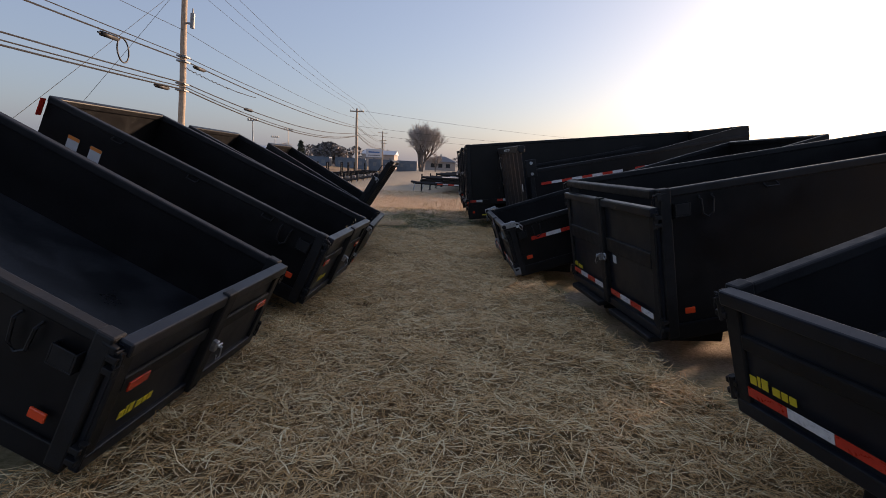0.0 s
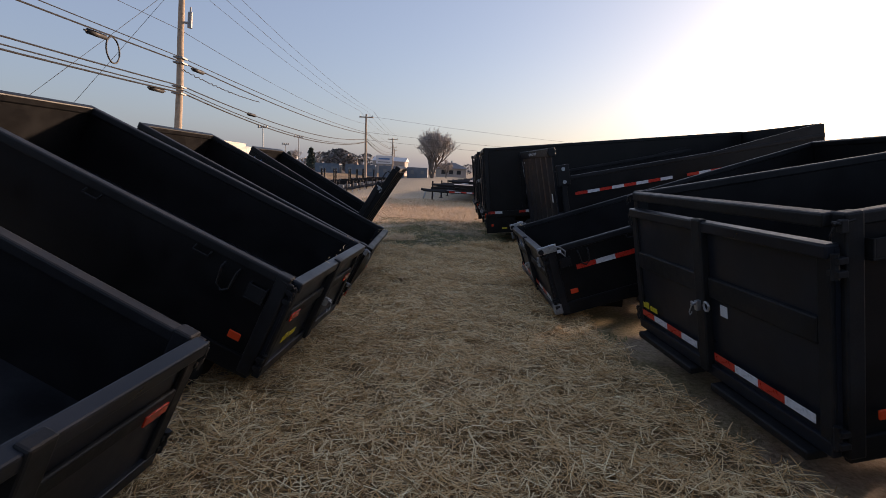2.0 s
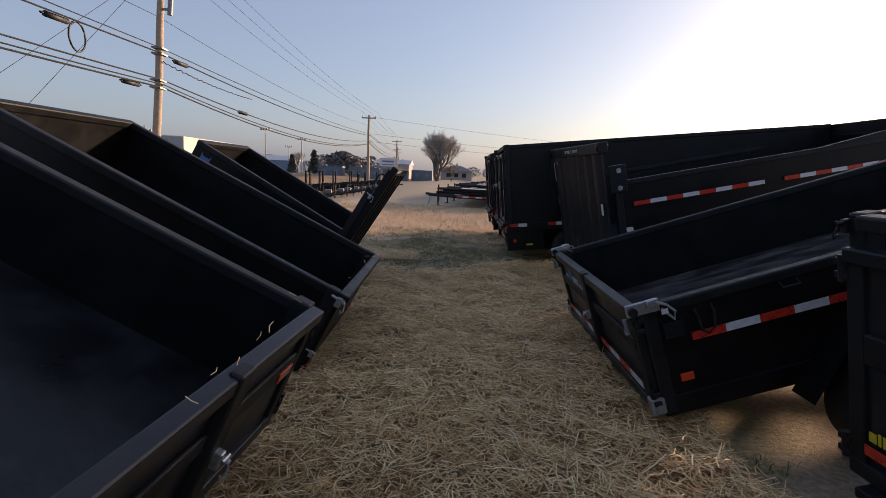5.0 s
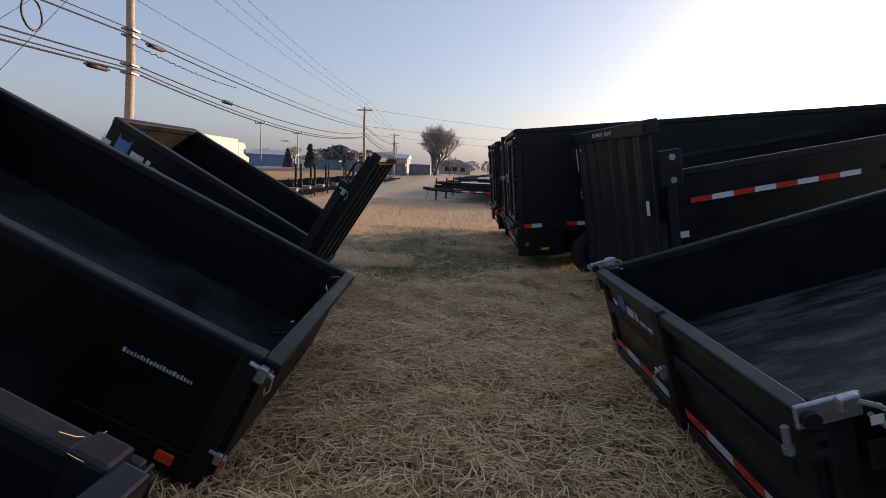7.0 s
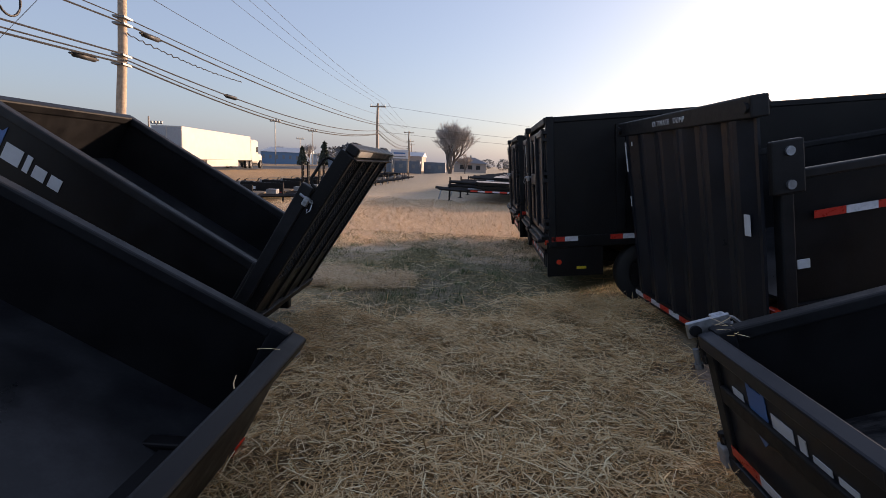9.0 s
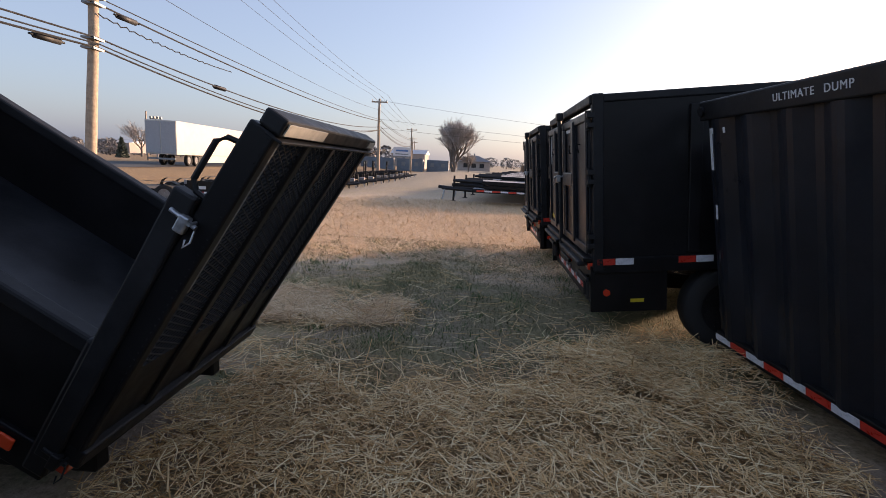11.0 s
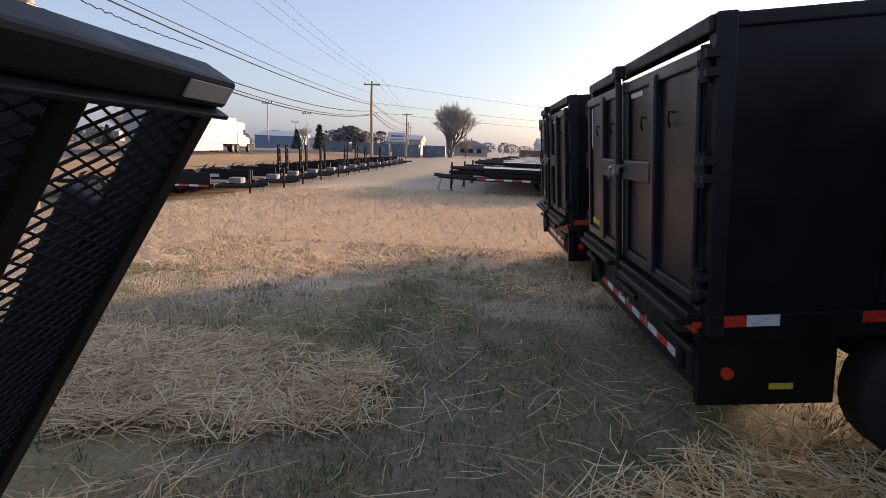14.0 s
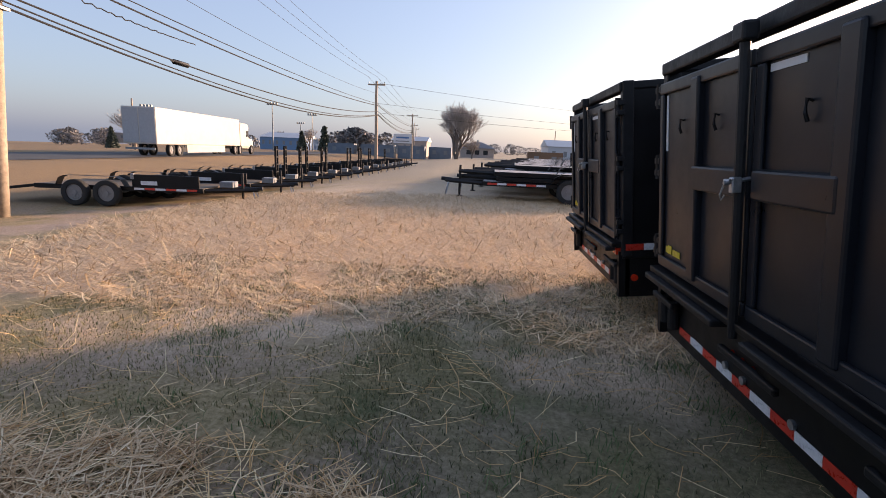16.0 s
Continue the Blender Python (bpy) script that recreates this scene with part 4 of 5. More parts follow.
# ---- straw and grass ----
def blades(name, spots, length, width, lift, material, label, category, seed, standing=False, flat=False):
    """Many bent stalks as one mesh: two joined segments each, with a folded cross-section."""
    rng = np.random.default_rng(seed)
    n = len(spots)
    a = rng.uniform(0, 2 * math.pi, n)
    ln = rng.uniform(*length, n)
    wd = rng.uniform(*width, n)
    pos = np.array(spots)
    if standing:
        lean = rng.uniform(0.05, 0.9, n)
        up = np.stack([np.cos(a) * np.sin(lean), np.sin(a) * np.sin(lean), np.cos(lean)], 1)
        mid = pos + up * (ln * 0.55)[:, None]
        up2 = up + np.stack([np.cos(a), np.sin(a), -0.3 * np.ones(n)], 1) * 0.5
        end = mid + up2 / np.linalg.norm(up2, axis=1)[:, None] * (ln * 0.45)[:, None]
        start = pos
    else:
        pitch = rng.normal(0.0, 0.22, n)
        d = np.stack([np.cos(a) * np.cos(pitch), np.sin(a) * np.cos(pitch), np.sin(pitch)], 1)
        z = pos[:, 2] + rng.uniform(0, 1, n) ** 1.6 * lift + np.abs(np.sin(pitch)) * ln * 0.5
        mid = np.stack([pos[:, 0], pos[:, 1], z], 1)
        bend = rng.normal(0, 0.42, (n, 3)) * np.array([1, 1, 0.35])
        start = mid - d * (ln * 0.5)[:, None]
        d2 = d + bend
        end = mid + d2 / np.linalg.norm(d2, axis=1)[:, None] * (ln * 0.5)[:, None]
    side = np.stack([-np.sin(a), np.cos(a), np.zeros(n)], 1) * wd[:, None] * 0.5
    rise = np.array([0, 0, 1.0]) * (wd * 0.45)[:, None]
    w = 2 if flat else 3
    v = np.empty((n, 3 * w, 3))
    for k, (p, s) in enumerate(((start, 0.9), (mid, 1.0), (end, 0.45 if standing else 0.8))):
        v[:, w * k] = p - side * s
        v[:, w * k + w - 1] = p + side * s
        if not flat:
            v[:, 3 * k + 1] = p + rise * s
    base = (np.arange(n) * 3 * w)[:, None, None]
    quads = np.array([[0, 1, 3, 2], [2, 3, 5, 4]] if flat else [[0, 1, 4, 3], [1, 2, 5, 4], [3, 4, 7, 6], [4, 5, 8, 7]])[None]
    f = (base + quads).reshape(-1, 4)
    me = bpy.data.meshes.new(name)
    me.vertices.add(n * 3 * w)
    me.vertices.foreach_set("co", v.reshape(-1))
    me.loops.add(f.size)
    me.loops.foreach_set("vertex_index", f.reshape(-1).astype(np.int32))
    me.polygons.add(len(f))
    me.polygons.foreach_set("loop_start", np.arange(0, f.size, 4, dtype=np.int32))
    me.update(calc_edges=True)
    me.materials.append(material)
    return tagged(new(name, me), label, category, kind="stuff")


def scatter(n, x0, x1, y0, y1, seed, keep=None):
    rng = np.random.default_rng(seed)
    out = []
    for x, y in zip(rng.uniform(x0, x1, n), rng.uniform(y0, y1, n)):
        if keep is None or keep(x, y):
            out.append((x, y, ground_z(x, y) + 0.004))
    return out


def fbm(x, y, s):
    return noise.fractal(Vector((x * s, y * s, 3.1)), 0.9, 2.0, 4)


def lane_end(x):
    """Where the straw of the lane stops: farther on beside the tall trailers."""
    u = min(1.0, max(0.0, (x + 0.5) / 1.7))
    return 11.0 + 1.0 * u * u * (3 - 2 * u)


def lane_keep(x, y):
    w = 0.25 * fbm(x, y, 1.3)
    return y + 0.4 * fbm(x, y, 0.8) < lane_end(x) and -1.9 + w < x < 1.35 + 0.25 * max(0.0, 5.5 - y) + w


def heap(spots, amount):
    return [(x, y, z + amount * max(0.0, 0.3 + 0.5 * fbm(x, y, 2.4))) for x, y, z in spots]


blades("straw", heap(scatter(165000, -2.4, 3.0, -2.0, 12.4, 11, lane_keep), 0.12), (0.05, 0.17), (0.0034, 0.0072), 0.075, STRAW, "loose layer of dry golden straw between the trailers", "straw", 5)
blades("straw", heap(scatter(150000, -2.4, 3.0, 0.0, 12.4, 41, lane_keep), 0.11), (0.025, 0.09), (0.0028, 0.0056), 0.045, UNDERSTRAW, "short broken straw under the loose stalks, coloured dark like shaded gaps", "straw", 42, flat=True)


def lit_keep(x, y):
    """The wide straw spread past the shaded grass: thick by the lane's end, breaking up farther off."""
    f = fbm(x, y, 0.45)
    return y + 1.6 * f > 15.3 and x > -8.5 + f and y < 27 + 3 * f


def patch_keep(x, y):
    return ((x + 2.6) / 1.45) ** 2 + ((y - 12.45) / 0.58) ** 2 + 0.9 * fbm(x, y, 1.4) < 1.0


def verge_keep(x, y):
    return y + 0.4 * fbm(x, y, 0.8) > lane_end(x) - 0.2 and fbm(x, y, 0.7) > -0.35


blades("straw", heap(scatter(75000, -9.0, 3.0, 13.0, 27.0, 12, lit_keep), 0.02), (0.10, 0.30), (0.005, 0.010), 0.03, PALESTRAW, "sunlit spread of dry straw over the lot", "straw", 6, flat=True)
blades("straw", heap(scatter(19000, -4.6, -0.6, 11.4, 13.8, 13, patch_keep), 0.03), (0.10, 0.32), (0.004, 0.007), 0.04, PALESTRAW, "loose patch of dry straw on grass", "straw", 7)
blades("straw", heap(scatter(9000, -1.2, 3.0, 9.5, 12.2, 21, lambda x, y: ((x - 0.95) / 0.95) ** 2 + ((y - 11.45) / 0.6) ** 2 + 0.8 * fbm(x, y, 1.3) < 1.0), 0.16), (0.08, 0.28), (0.004, 0.007), 0.05, STRAW, "small heap of dry straw beside the trailers", "straw", 17)
blades("straw", scatter(1500, -5.0, 1.5, 11.0, 16.0, 14), (0.12, 0.38), (0.003, 0.006), 0.02, STRAW, "stray straws lying on the grass", "straw", 8)
blades("grass", scatter(40000, -4.5, -0.9, 10.8, 17.0, 15, verge_keep), (0.012, 0.036), (0.003, 0.006), 0.0, GRASS, "short worn grass, green and brown", "grass", 9, True)
# Greener, darker copy of the grass colour, with the trailers' shade put in.
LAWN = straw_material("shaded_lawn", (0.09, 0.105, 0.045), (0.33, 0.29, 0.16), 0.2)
blades("grass", scatter(34000, -1.5, 2.4, 10.8, 17.0, 16, verge_keep), (0.012, 0.04), (0.003, 0.006), 0.0, LAWN, "short green grass beside the tall trailers, coloured darker for their shade", "grass", 29, True)


def fringe_keep(x, y):
    e = lane_end(x) - 0.4 * fbm(x, y, 0.8)
    return e - 0.15 < y < e + 0.45 or abs(((x + 2.6) / 1.45) ** 2 + ((y - 12.45) / 0.58) ** 2 - 1.0) < 0.5


blades("straw", scatter(5200, -4.0, 2.0, 10.2, 14.0, 31, fringe_keep), (0.14, 0.36), (0.004, 0.007), 0.05, STRAW, "long bent straws fraying out over the grass", "straw", 19)


def tuft(n, x, y, seed):
    r = np.random.default_rng(seed)
    return [(x + dx, y + dy, ground_z(x, y)) for dx, dy in r.normal(0, 0.07, (n, 2))]


GREEN = straw_material("green_grass", (0.07, 0.125, 0.04), (0.17, 0.22, 0.09))
tufts = []
for k in range(130):
    x, y = random.uniform(-3.0, 1.2), random.uniform(11.3, 16.5)
    tufts += tuft(random.randint(8, 45), x, y, k)
for x, y in ((-1.65, 5.0), (-1.7, 4.6), (1.1, 6.1), (1.5, 6.2), (1.9, 3.2)):
    tufts += tuft(50, x, y, int(y * 10))
blades("grass_tufts", tufts, (0.03, 0.085), (0.003, 0.007), 0.0, GREEN, "scattered tufts of green grass", "grass", 10, True)


# ---- poles and cables ----
def wood_pole(x, y, h, r, label, arm_z=None, arm=1.2, lean=(0, 0)):
    t = thing("utility_pole", pose(x, y, ground_z(x, y), *lean), label, "utility pole")
    bm = bmesh.new()
    tube(bm, [(0.004 * h * math.sin(k), 0.003 * h * math.cos(2 * k), h * k / 6 - (0.1 if k == 0 else 0)) for k in range(7)], [r * (1 - 0.35 * k / 6) for k in range(7)], 14)
    part("shaft", bm, POLEWOOD, t, "", None, True)
    if arm_z:
        bpart("crossarm", (-arm, arm, -0.06, 0.06, arm_z - 0.06, arm_z + 0.06, 0.01), POLEWOOD, t)
        for s in (-1, 0, 1):
            bm = bmesh.new()
            cyl(bm, (s * arm * 0.9, 0, arm_z + 0.06), (s * arm * 0.9, 0, arm_z + 0.22), 0.035, 8)
            part("insulator", bm, GREY, t)
    return t


p1 = wood_pole(-11.82, 21.6, 10.1, 0.16, "tall weathered wooden utility pole carrying cable bundles", 9.7, 0.9, (-3.0, 3.2))
bm = bmesh.new()
cyl(bm, (0.32, 0, 7.25), (0.32, 0, 7.85), 0.09, 12)
cyl(bm, (0.32, 0, 7.85), (0.32, 0, 8.05), 0.03, 8)
box(bm, 0.1, 0.34, -0.03, 0.03, 7.4, 7.48)
part("cutout", bm, GREY, p1, "grey insulator and fuse cutout")
for z in (4.65, 4.92, 5.85, 6.05):
    bpart("clamp", (-0.2, 0.2, -0.2, 0.2, z - 0.03, z + 0.03), GREY, p1)
wood_pole(-10.1, 55.0, 7.5, 0.16, "wooden utility pole with a crossarm, beside the trailer row", 7.2, 0.75)
wood_pole(-12.5, 95.0, 7.6, 0.15, "distant wooden utility pole with a crossarm", 7.3, 0.9)
wood_pole(-17.0, 130.0, 7.8, 0.16, "distant wooden utility pole with a crossarm", 7.3, 0.9)
wood_pole(-20.5, 160.0, 7.8, 0.16, "distant wooden utility pole with a crossarm", 7.3, 0.9)
wood_pole(14.5, 118.0, 6.2, 0.12, "distant thin wooden pole")
wood_pole(-43.5, 70.0, 6.2, 0.14, "dark wooden pole beside the road")


def cable(a, b, sag, r, label="black overhead cable", wig=0.0):
    a, b = Vector(a), Vector(b)
    n = 40
    bm = bmesh.new()
    pts = []
    for i in range(n + 1):
        u = i / n
        p = a.lerp(b, u)
        p.z -= 4 * sag * u * (1 - u)
        if wig:
            p.x += wig * math.sin(i * 2.3)
            p.z += wig * math.cos(i * 3.1)
        pts.append(p)
    tube(bm, pts, r, 5)
    ob = new("overhead_cable", mesh_of(bm, "overhead_cable", CABLE))
    return tagged(ob, label, "cable", "overhead cables along the road")


A, Bp, C0, D0 = (-11.55, 21.87), (-10.1, 55.0), (-13.4, -14.0), (-12.5, 95.0)
for dx, z1, z2, r, sag, lab in ((0.15, 4.15, 4.2, 0.03, 0.95, "thick black communication cable on the utility poles"), (0.2, 4.25, 4.25, 0.022, 0.9, "black communication cable on the utility poles"),
                                (0.15, 4.42, 4.5, 0.026, 0.75, "thick black communication cable on the utility poles"), (0.15, 5.35, 5.0, 0.028, 0.42, "thick black communication cable on the utility poles"),
                                (0.1, 5.55, 5.15, 0.018, 0.3, "black communication cable on the utility poles"), (0.1, 6.6, 6.0, 0.010, 0.5, "thin overhead power cable")):
    cable((A[0] + dx, A[1], z1), (Bp[0] + dx, Bp[1], z2), sag, r, lab)
    cable((C0[0] + dx, C0[1], z1 + 0.9), (A[0] + dx, A[1], z1), sag * 0.45, r, lab)
    cable((Bp[0] + dx, Bp[1], z2), (D0[0] + dx, D0[1], z2), sag * 0.8, r, lab)
for dx in (-0.75, 0.05, 0.75):
    cable((A[0] + dx * 1.1, A[1], 9.4), (Bp[0] + dx, Bp[1], 7.4), 0.5, 0.009, "thin overhead power cable")
    cable((C0[0] + dx * 1.1, C0[1], 9.6), (A[0] + dx * 1.1, A[1], 9.4), 0.5, 0.009, "thin overhead power cable")
    cable((Bp[0] + dx, Bp[1], 7.4), (D0[0] + dx, D0[1], 7.5), 0.4, 0.012, "thin overhead power cable")
for z in (4.4, 5.2, 6.9):
    cable((Bp[0], Bp[1], z), (40.0, 70.0 + 4 * z, z + 0.6), 0.6, 0.011, "thin overhead cable crossing the lot's far end")
cable((A[0] + 0.2, A[1], 5.05), (A[0] + 0.15 + 0.34, A[1] + 7.0, 4.75), 0.12, 0.018, "loosely looped black cable", 0.03)
for y in (12.0, 9.0):
    cable((A[0], A[1], 8.2), (A[0] - 3.5, A[1] - y + 4, 0.0), 0.02, 0.008, "thin guy wire of the pole")


def splice(p, d, label):
    bm = bmesh.new()
    d = Vector(d).normalized()
    p = Vector(p)
    cyl(bm, p - d * 0.36, p + d * 0.36, 0.085, 12)
    cyl(bm, p - d * 0.5, p - d * 0.36, 0.03, 8)
    cyl(bm, p + d * 0.36, p + d * 0.5, 0.03, 8)
    tagged(new("splice_case", mesh_of(bm, "splice_case", CABLE, True)), label, "cable splice")


dN, dS = Vector((1.7, 33.3, -0.5)), Vector((1.6, 35.7, -0.1))
splice((-11.6, 20.4, 4.06), dS, "black cable splice case hung near the pole")
splice((-11.4, 23.1, 5.25), dN, "black cable splice case hung beyond the pole")
splice((-11.25, 28.2, 4.0), dN, "small black splice case hung along the cable")
splice((-11.75, 17.6, 5.3), dS, "black cable splice case hung before the pole")
bm = bmesh.new()
tube(bm, [(-11.8, 18.4 + 0.32 * math.sin(2 * math.pi * k / 20), 5.0 + 0.42 * math.cos(2 * math.pi * k / 20)) for k in range(21)], 0.028, 6)
tagged(new("cable_coil", mesh_of(bm, "cable_coil", CABLE, True)), "coil of spare black cable hung on the line", "cable coil")


# ---- rows of parked flatbed trailers ----
DECK = mat("worn_deck", (0.11, 0.085, 0.06), 0.8, vary=0.35, scale=6)
PALEDECK = mat("frosted_deck", (0.33, 0.33, 0.34), 0.7, vary=0.35, scale=5)


def flat_trailer(m, label, group, L=4.6, boxed=True, ramps=False, deck=DECK):
    """Tandem flatbed: the tongue points along +X, the rear end is at X = 0."""
    t = thing("flatbed_trailer", m, label, "trailer", group)
    W, z = 2.0, 0.56
    for s in (-1, 1):
        bpart("frame_rail", (0.0, L, s * W / 2 - 0.04, s * W / 2 + 0.04, z - 0.13, z, 0.01), BLACK, t)
        bm = bmesh.new()
        tube(bm, [(L, s * W * 0.45, z - 0.07), (L + 1.2, s * 0.06, z - 0.07)], 0.06, 4)
        part("tongue", bm, BLACK, t)
        for i in range(6):
            me = share(f"flat_strip_{i % 2}", lambda: boxes((-0.14, 0.14, -0.002, 0.002, -0.03, 0.03)), RED if i % 2 else WHITE)
            piece("reflective_strip", me, t, pose(L - 1.75 + 0.29 * i, s * (W / 2 + 0.043), z - 0.06))
        bm = bmesh.new()
        pts = [(0.75, z + 0.0), (0.85, z + 0.2), (1.0, z + 0.27), (2.35, z + 0.27), (2.5, z + 0.2), (2.6, z + 0.0)]
        rows = [[bm.verts.new((x, s * (W / 2 + d), zz)) for x, zz in pts] for d in (0.04, 0.30)]
        for a, b, c, d in zip(rows[0], rows[0][1:], rows[1][1:], rows[1]):
            bm.faces.new((a, b, c, d))
        bmesh.ops.solidify(bm, geom=bm.faces[:], thickness=0.015)
        part("fender", bm, BLACK, t)
        for x in (1.2, 2.05):
            wheel(t, x, s * (W / 2 + 0.16), out=s)
    bpart("deck", (0.02, L - 0.02, -W / 2 + 0.045, W / 2 - 0.045, z - 0.05, z - 0.004), deck, t)
    bpart("dove_tail", (-1.0, 0.0, -W / 2, W / 2, 0.30, 0.38, 0.01), BLACK, t, "", pose(0.0, 0, 0.16, 0, -8, 0))
    bm = bmesh.new()
    cyl(bm, (L + 1.0, 0, z - 0.05), (L + 1.35, 0, z - 0.02), 0.06, 10)
    part("coupler", bm, RAIL, t)
    bm = bmesh.new()
    cyl(bm, (L + 0.75, 0, 0.02), (L + 0.75, 0, z + 0.42), 0.04, 10)
    box(bm, L + 0.65, L + 0.85, -0.1, 0.1, 0.0, 0.025)
    part("jack", bm, RAIL, t)
    for s in (-0.12, 0.12):
        bm = bmesh.new()
        tube(bm, [(L + 1.1, s, z - 0.08), (L + 1.15, s * 1.4, 0.28), (L + 1.2, s, 0.05)], 0.022, 5)
        part("safety_chain", bm, STEEL, t, "zinc safety chain")
    if boxed:
        bm = bmesh.new()
        box(bm, 2.65, L - 0.1, -W / 2 - 0.03, -W / 2 + 0.03, z - 0.1, z + 0.34, 0.02)
        t2 = part("side_panel", bm, BLACK, t)
        bpart("decal", (2.9, 3.35, -W / 2 - 0.036, -W / 2 - 0.031, z + 0.05, z + 0.16), DECAL, t2, "white decal")
        bpart("panel_end", (2.62, 2.72, -W / 2 - 0.045, -W / 2 + 0.05, z + 0.2, z + 0.36, 0.02), GALV, t)
        bpart("battery_box", (L + 0.15, L + 0.55, -0.25, 0.2, z - 0.02, z + 0.16, 0.02), GREY, t, "grey battery box")
    if ramps:
        for s in (-1, 1):
            bm = bmesh.new()
            for d in (-0.13, 0.13):
                box(bm, L - 0.1, L - 0.03, s * 0.62 + d - 0.025, s * 0.62 + d + 0.025, z, z + 1.25)
            for k in range(4):
                box(bm, L - 0.1, L - 0.03, s * 0.62 - 0.13, s * 0.62 + 0.13, z + 0.25 + 0.28 * k, z + 0.3 + 0.28 * k)
            part("ramp", bm, BLACK, t)
    return t


G1, G2 = "row of flatbed trailers along the verge", "row of flatbed trailers facing the verge"
def row_pose(y, swing=0.0):
    x = -13.2 + 0.01 * (y - 24.9)
    return pose(x + swing, y, ground_z(-11.5, y) + 0.02, 0, 0, 7 + 6 * swing)


first = flat_trailer(row_pose(24.9), "black flatbed trailer with a folded side panel and white decal", G1)
ramped = flat_trailer(row_pose(32.25), "black flatbed trailer with upright loading ramps", G1, ramps=True)
for k in range(1, 15):
    if k == 3:
        continue
    copy_thing(ramped if k % 4 in (2, 3, 0) and k < 11 else first, row_pose(24.9 + 2.45 * k, random.uniform(-0.15, 0.15)))
low = flat_trailer(pose(4.0, 26.8, 0.02, 0, 0, 180 - 2), "black car-hauler trailer with frosted deck, one of a stacked row", G2, L=4.6, boxed=False, deck=PALEDECK)
for k in range(0, 12):
    y = 26.8 + 2.5 * k
    if k:
        copy_thing(low, pose(4.0 + 0.14 * (y - 26.8) + random.uniform(-0.2, 0.2), y, 0.02, 0, 0, 178 + random.uniform(-2, 2)))


def stacked_deck(m, label, group):
    """A deck without wheels lying on the trailer under it."""
    t = thing("stacked_trailer_deck", m, label, "trailer", group)
    for s in (-1, 1):
        bpart("frame_rail", (0.0, 4.4, s * 0.98 - 0.04, s * 0.98 + 0.04, 0, 0.13, 0.01), BLACK, t)
        bm = bmesh.new()
        tube(bm, [(4.4, s * 0.9, 0.07), (5.5, s * 0.06, 0.07)], 0.055, 4)
        part("tongue", bm, BLACK, t)
        bm = bmesh.new()
        pts = [(0.75, 0.12), (0.85, 0.3), (1.0, 0.36), (2.35, 0.36), (2.5, 0.3), (2.6, 0.12)]
        rows = [[bm.verts.new((x, s * d, zz)) for x, zz in pts] for d in (1.02, 1.26)]
        for a, b, c, d in zip(rows[0], rows[0][1:], rows[1][1:], rows[1]):
            bm.faces.new((a, b, c, d))
        bmesh.ops.solidify(bm, geom=bm.faces[:], thickness=0.015)
        part("fender", bm, RAIL, t)
    bpart("deck", (0.02, 4.38, -0.93, 0.93, 0.06, 0.126), PALEDECK, t)
    return t


sd = stacked_deck(pose(4.2, 26.85, 0.60, 0, 0, 178.5), "frosted trailer deck lying on the trailer below", G2)
for k in range(0, 12):
    y = 26.85 + 2.5 * k
    for lvl in range(2 if k < 1 else 3):
        if k + lvl:
            copy_thing(sd, pose(4.2 + 0.14 * (y - 26.85) + random.uniform(-0.3, 0.5), y + 0.03 * lvl, 0.60 + 0.15 * lvl, 0, 0, 178 + random.uniform(-2, 2)))


# ---- road, lorry and far buildings ----
ASPHALT = mat("asphalt", (0.06, 0.06, 0.062), 0.85, vary=0.2, scale=2)
bm = bmesh.new()
prev = None
for k in range(60):
    y = -60 + 8.0 * k
    row = [bm.verts.new((x, y, ground_z(x, y) + 0.03)) for x in (-33.6, -30.6, -27.6, -24.6)]
    if prev:
        for i in range(3):
            bm.faces.new((prev[i], prev[i + 1], row[i + 1], row[i]))
    prev = row
tagged(part("road", bm, ASPHALT, None), "grey asphalt road beyond the verge", "road", kind="structure")

TRUCKWHITE = mat("white_lorry_paint", (0.50, 0.47, 0.42), 0.45, vary=0.08, scale=2)
GLASS = mat("dark_window_glass", (0.02, 0.025, 0.03), 0.08)
lorry = thing("semi_truck", pose(-26.1, 46.6, ground_z(-26.1, 50) + 0.03, 0, 0, 95.5), "white semi-trailer truck on the road", "truck")
bm = boxes((0, 16.0, -1.25, 1.25, 0.92, 3.62, 0.05))
van = part("trailer_body", bm, TRUCKWHITE, lorry)
for s in (-0.62, 0.62):
    bpart("rear_door", (-0.03, 0.0, s - 0.58, s + 0.58, 1.02, 3.52, 0.01), mat("grey_door_paint", (0.35, 0.36, 0.38), 0.5, vary=0.1), van)
bpart("side_skirt", (4.6, 12.2, -1.22, -1.16, 0.28, 0.92), TRUCKWHITE, lorry)
bpart("underride_bar", (-0.05, 0.05, -1.1, 1.1, 0.5, 0.65), GREY, lorry)
bm = boxes((16.4, 18.9, -1.2, 1.2, 0.6, 3.35, 0.3), (18.7, 20.6, -1.05, 1.05, 0.5, 1.75, 0.3))
cab = part("cab", bm, TRUCKWHITE, lorry)
bpart("windscreen", (18.88, 18.94, -1.0, 1.0, 1.9, 2.7, 0.02), GLASS, cab)
bpart("side_window", (17.9, 18.6, -1.23, -1.19, 1.9, 2.55, 0.02), GLASS, cab)
for x in (2.2, 3.5, 15.0, 16.3, 19.7):
    for s in (-1, 1):
        w = wheel(lorry, x, s * 1.05, r=0.5, w=0.3, out=s)

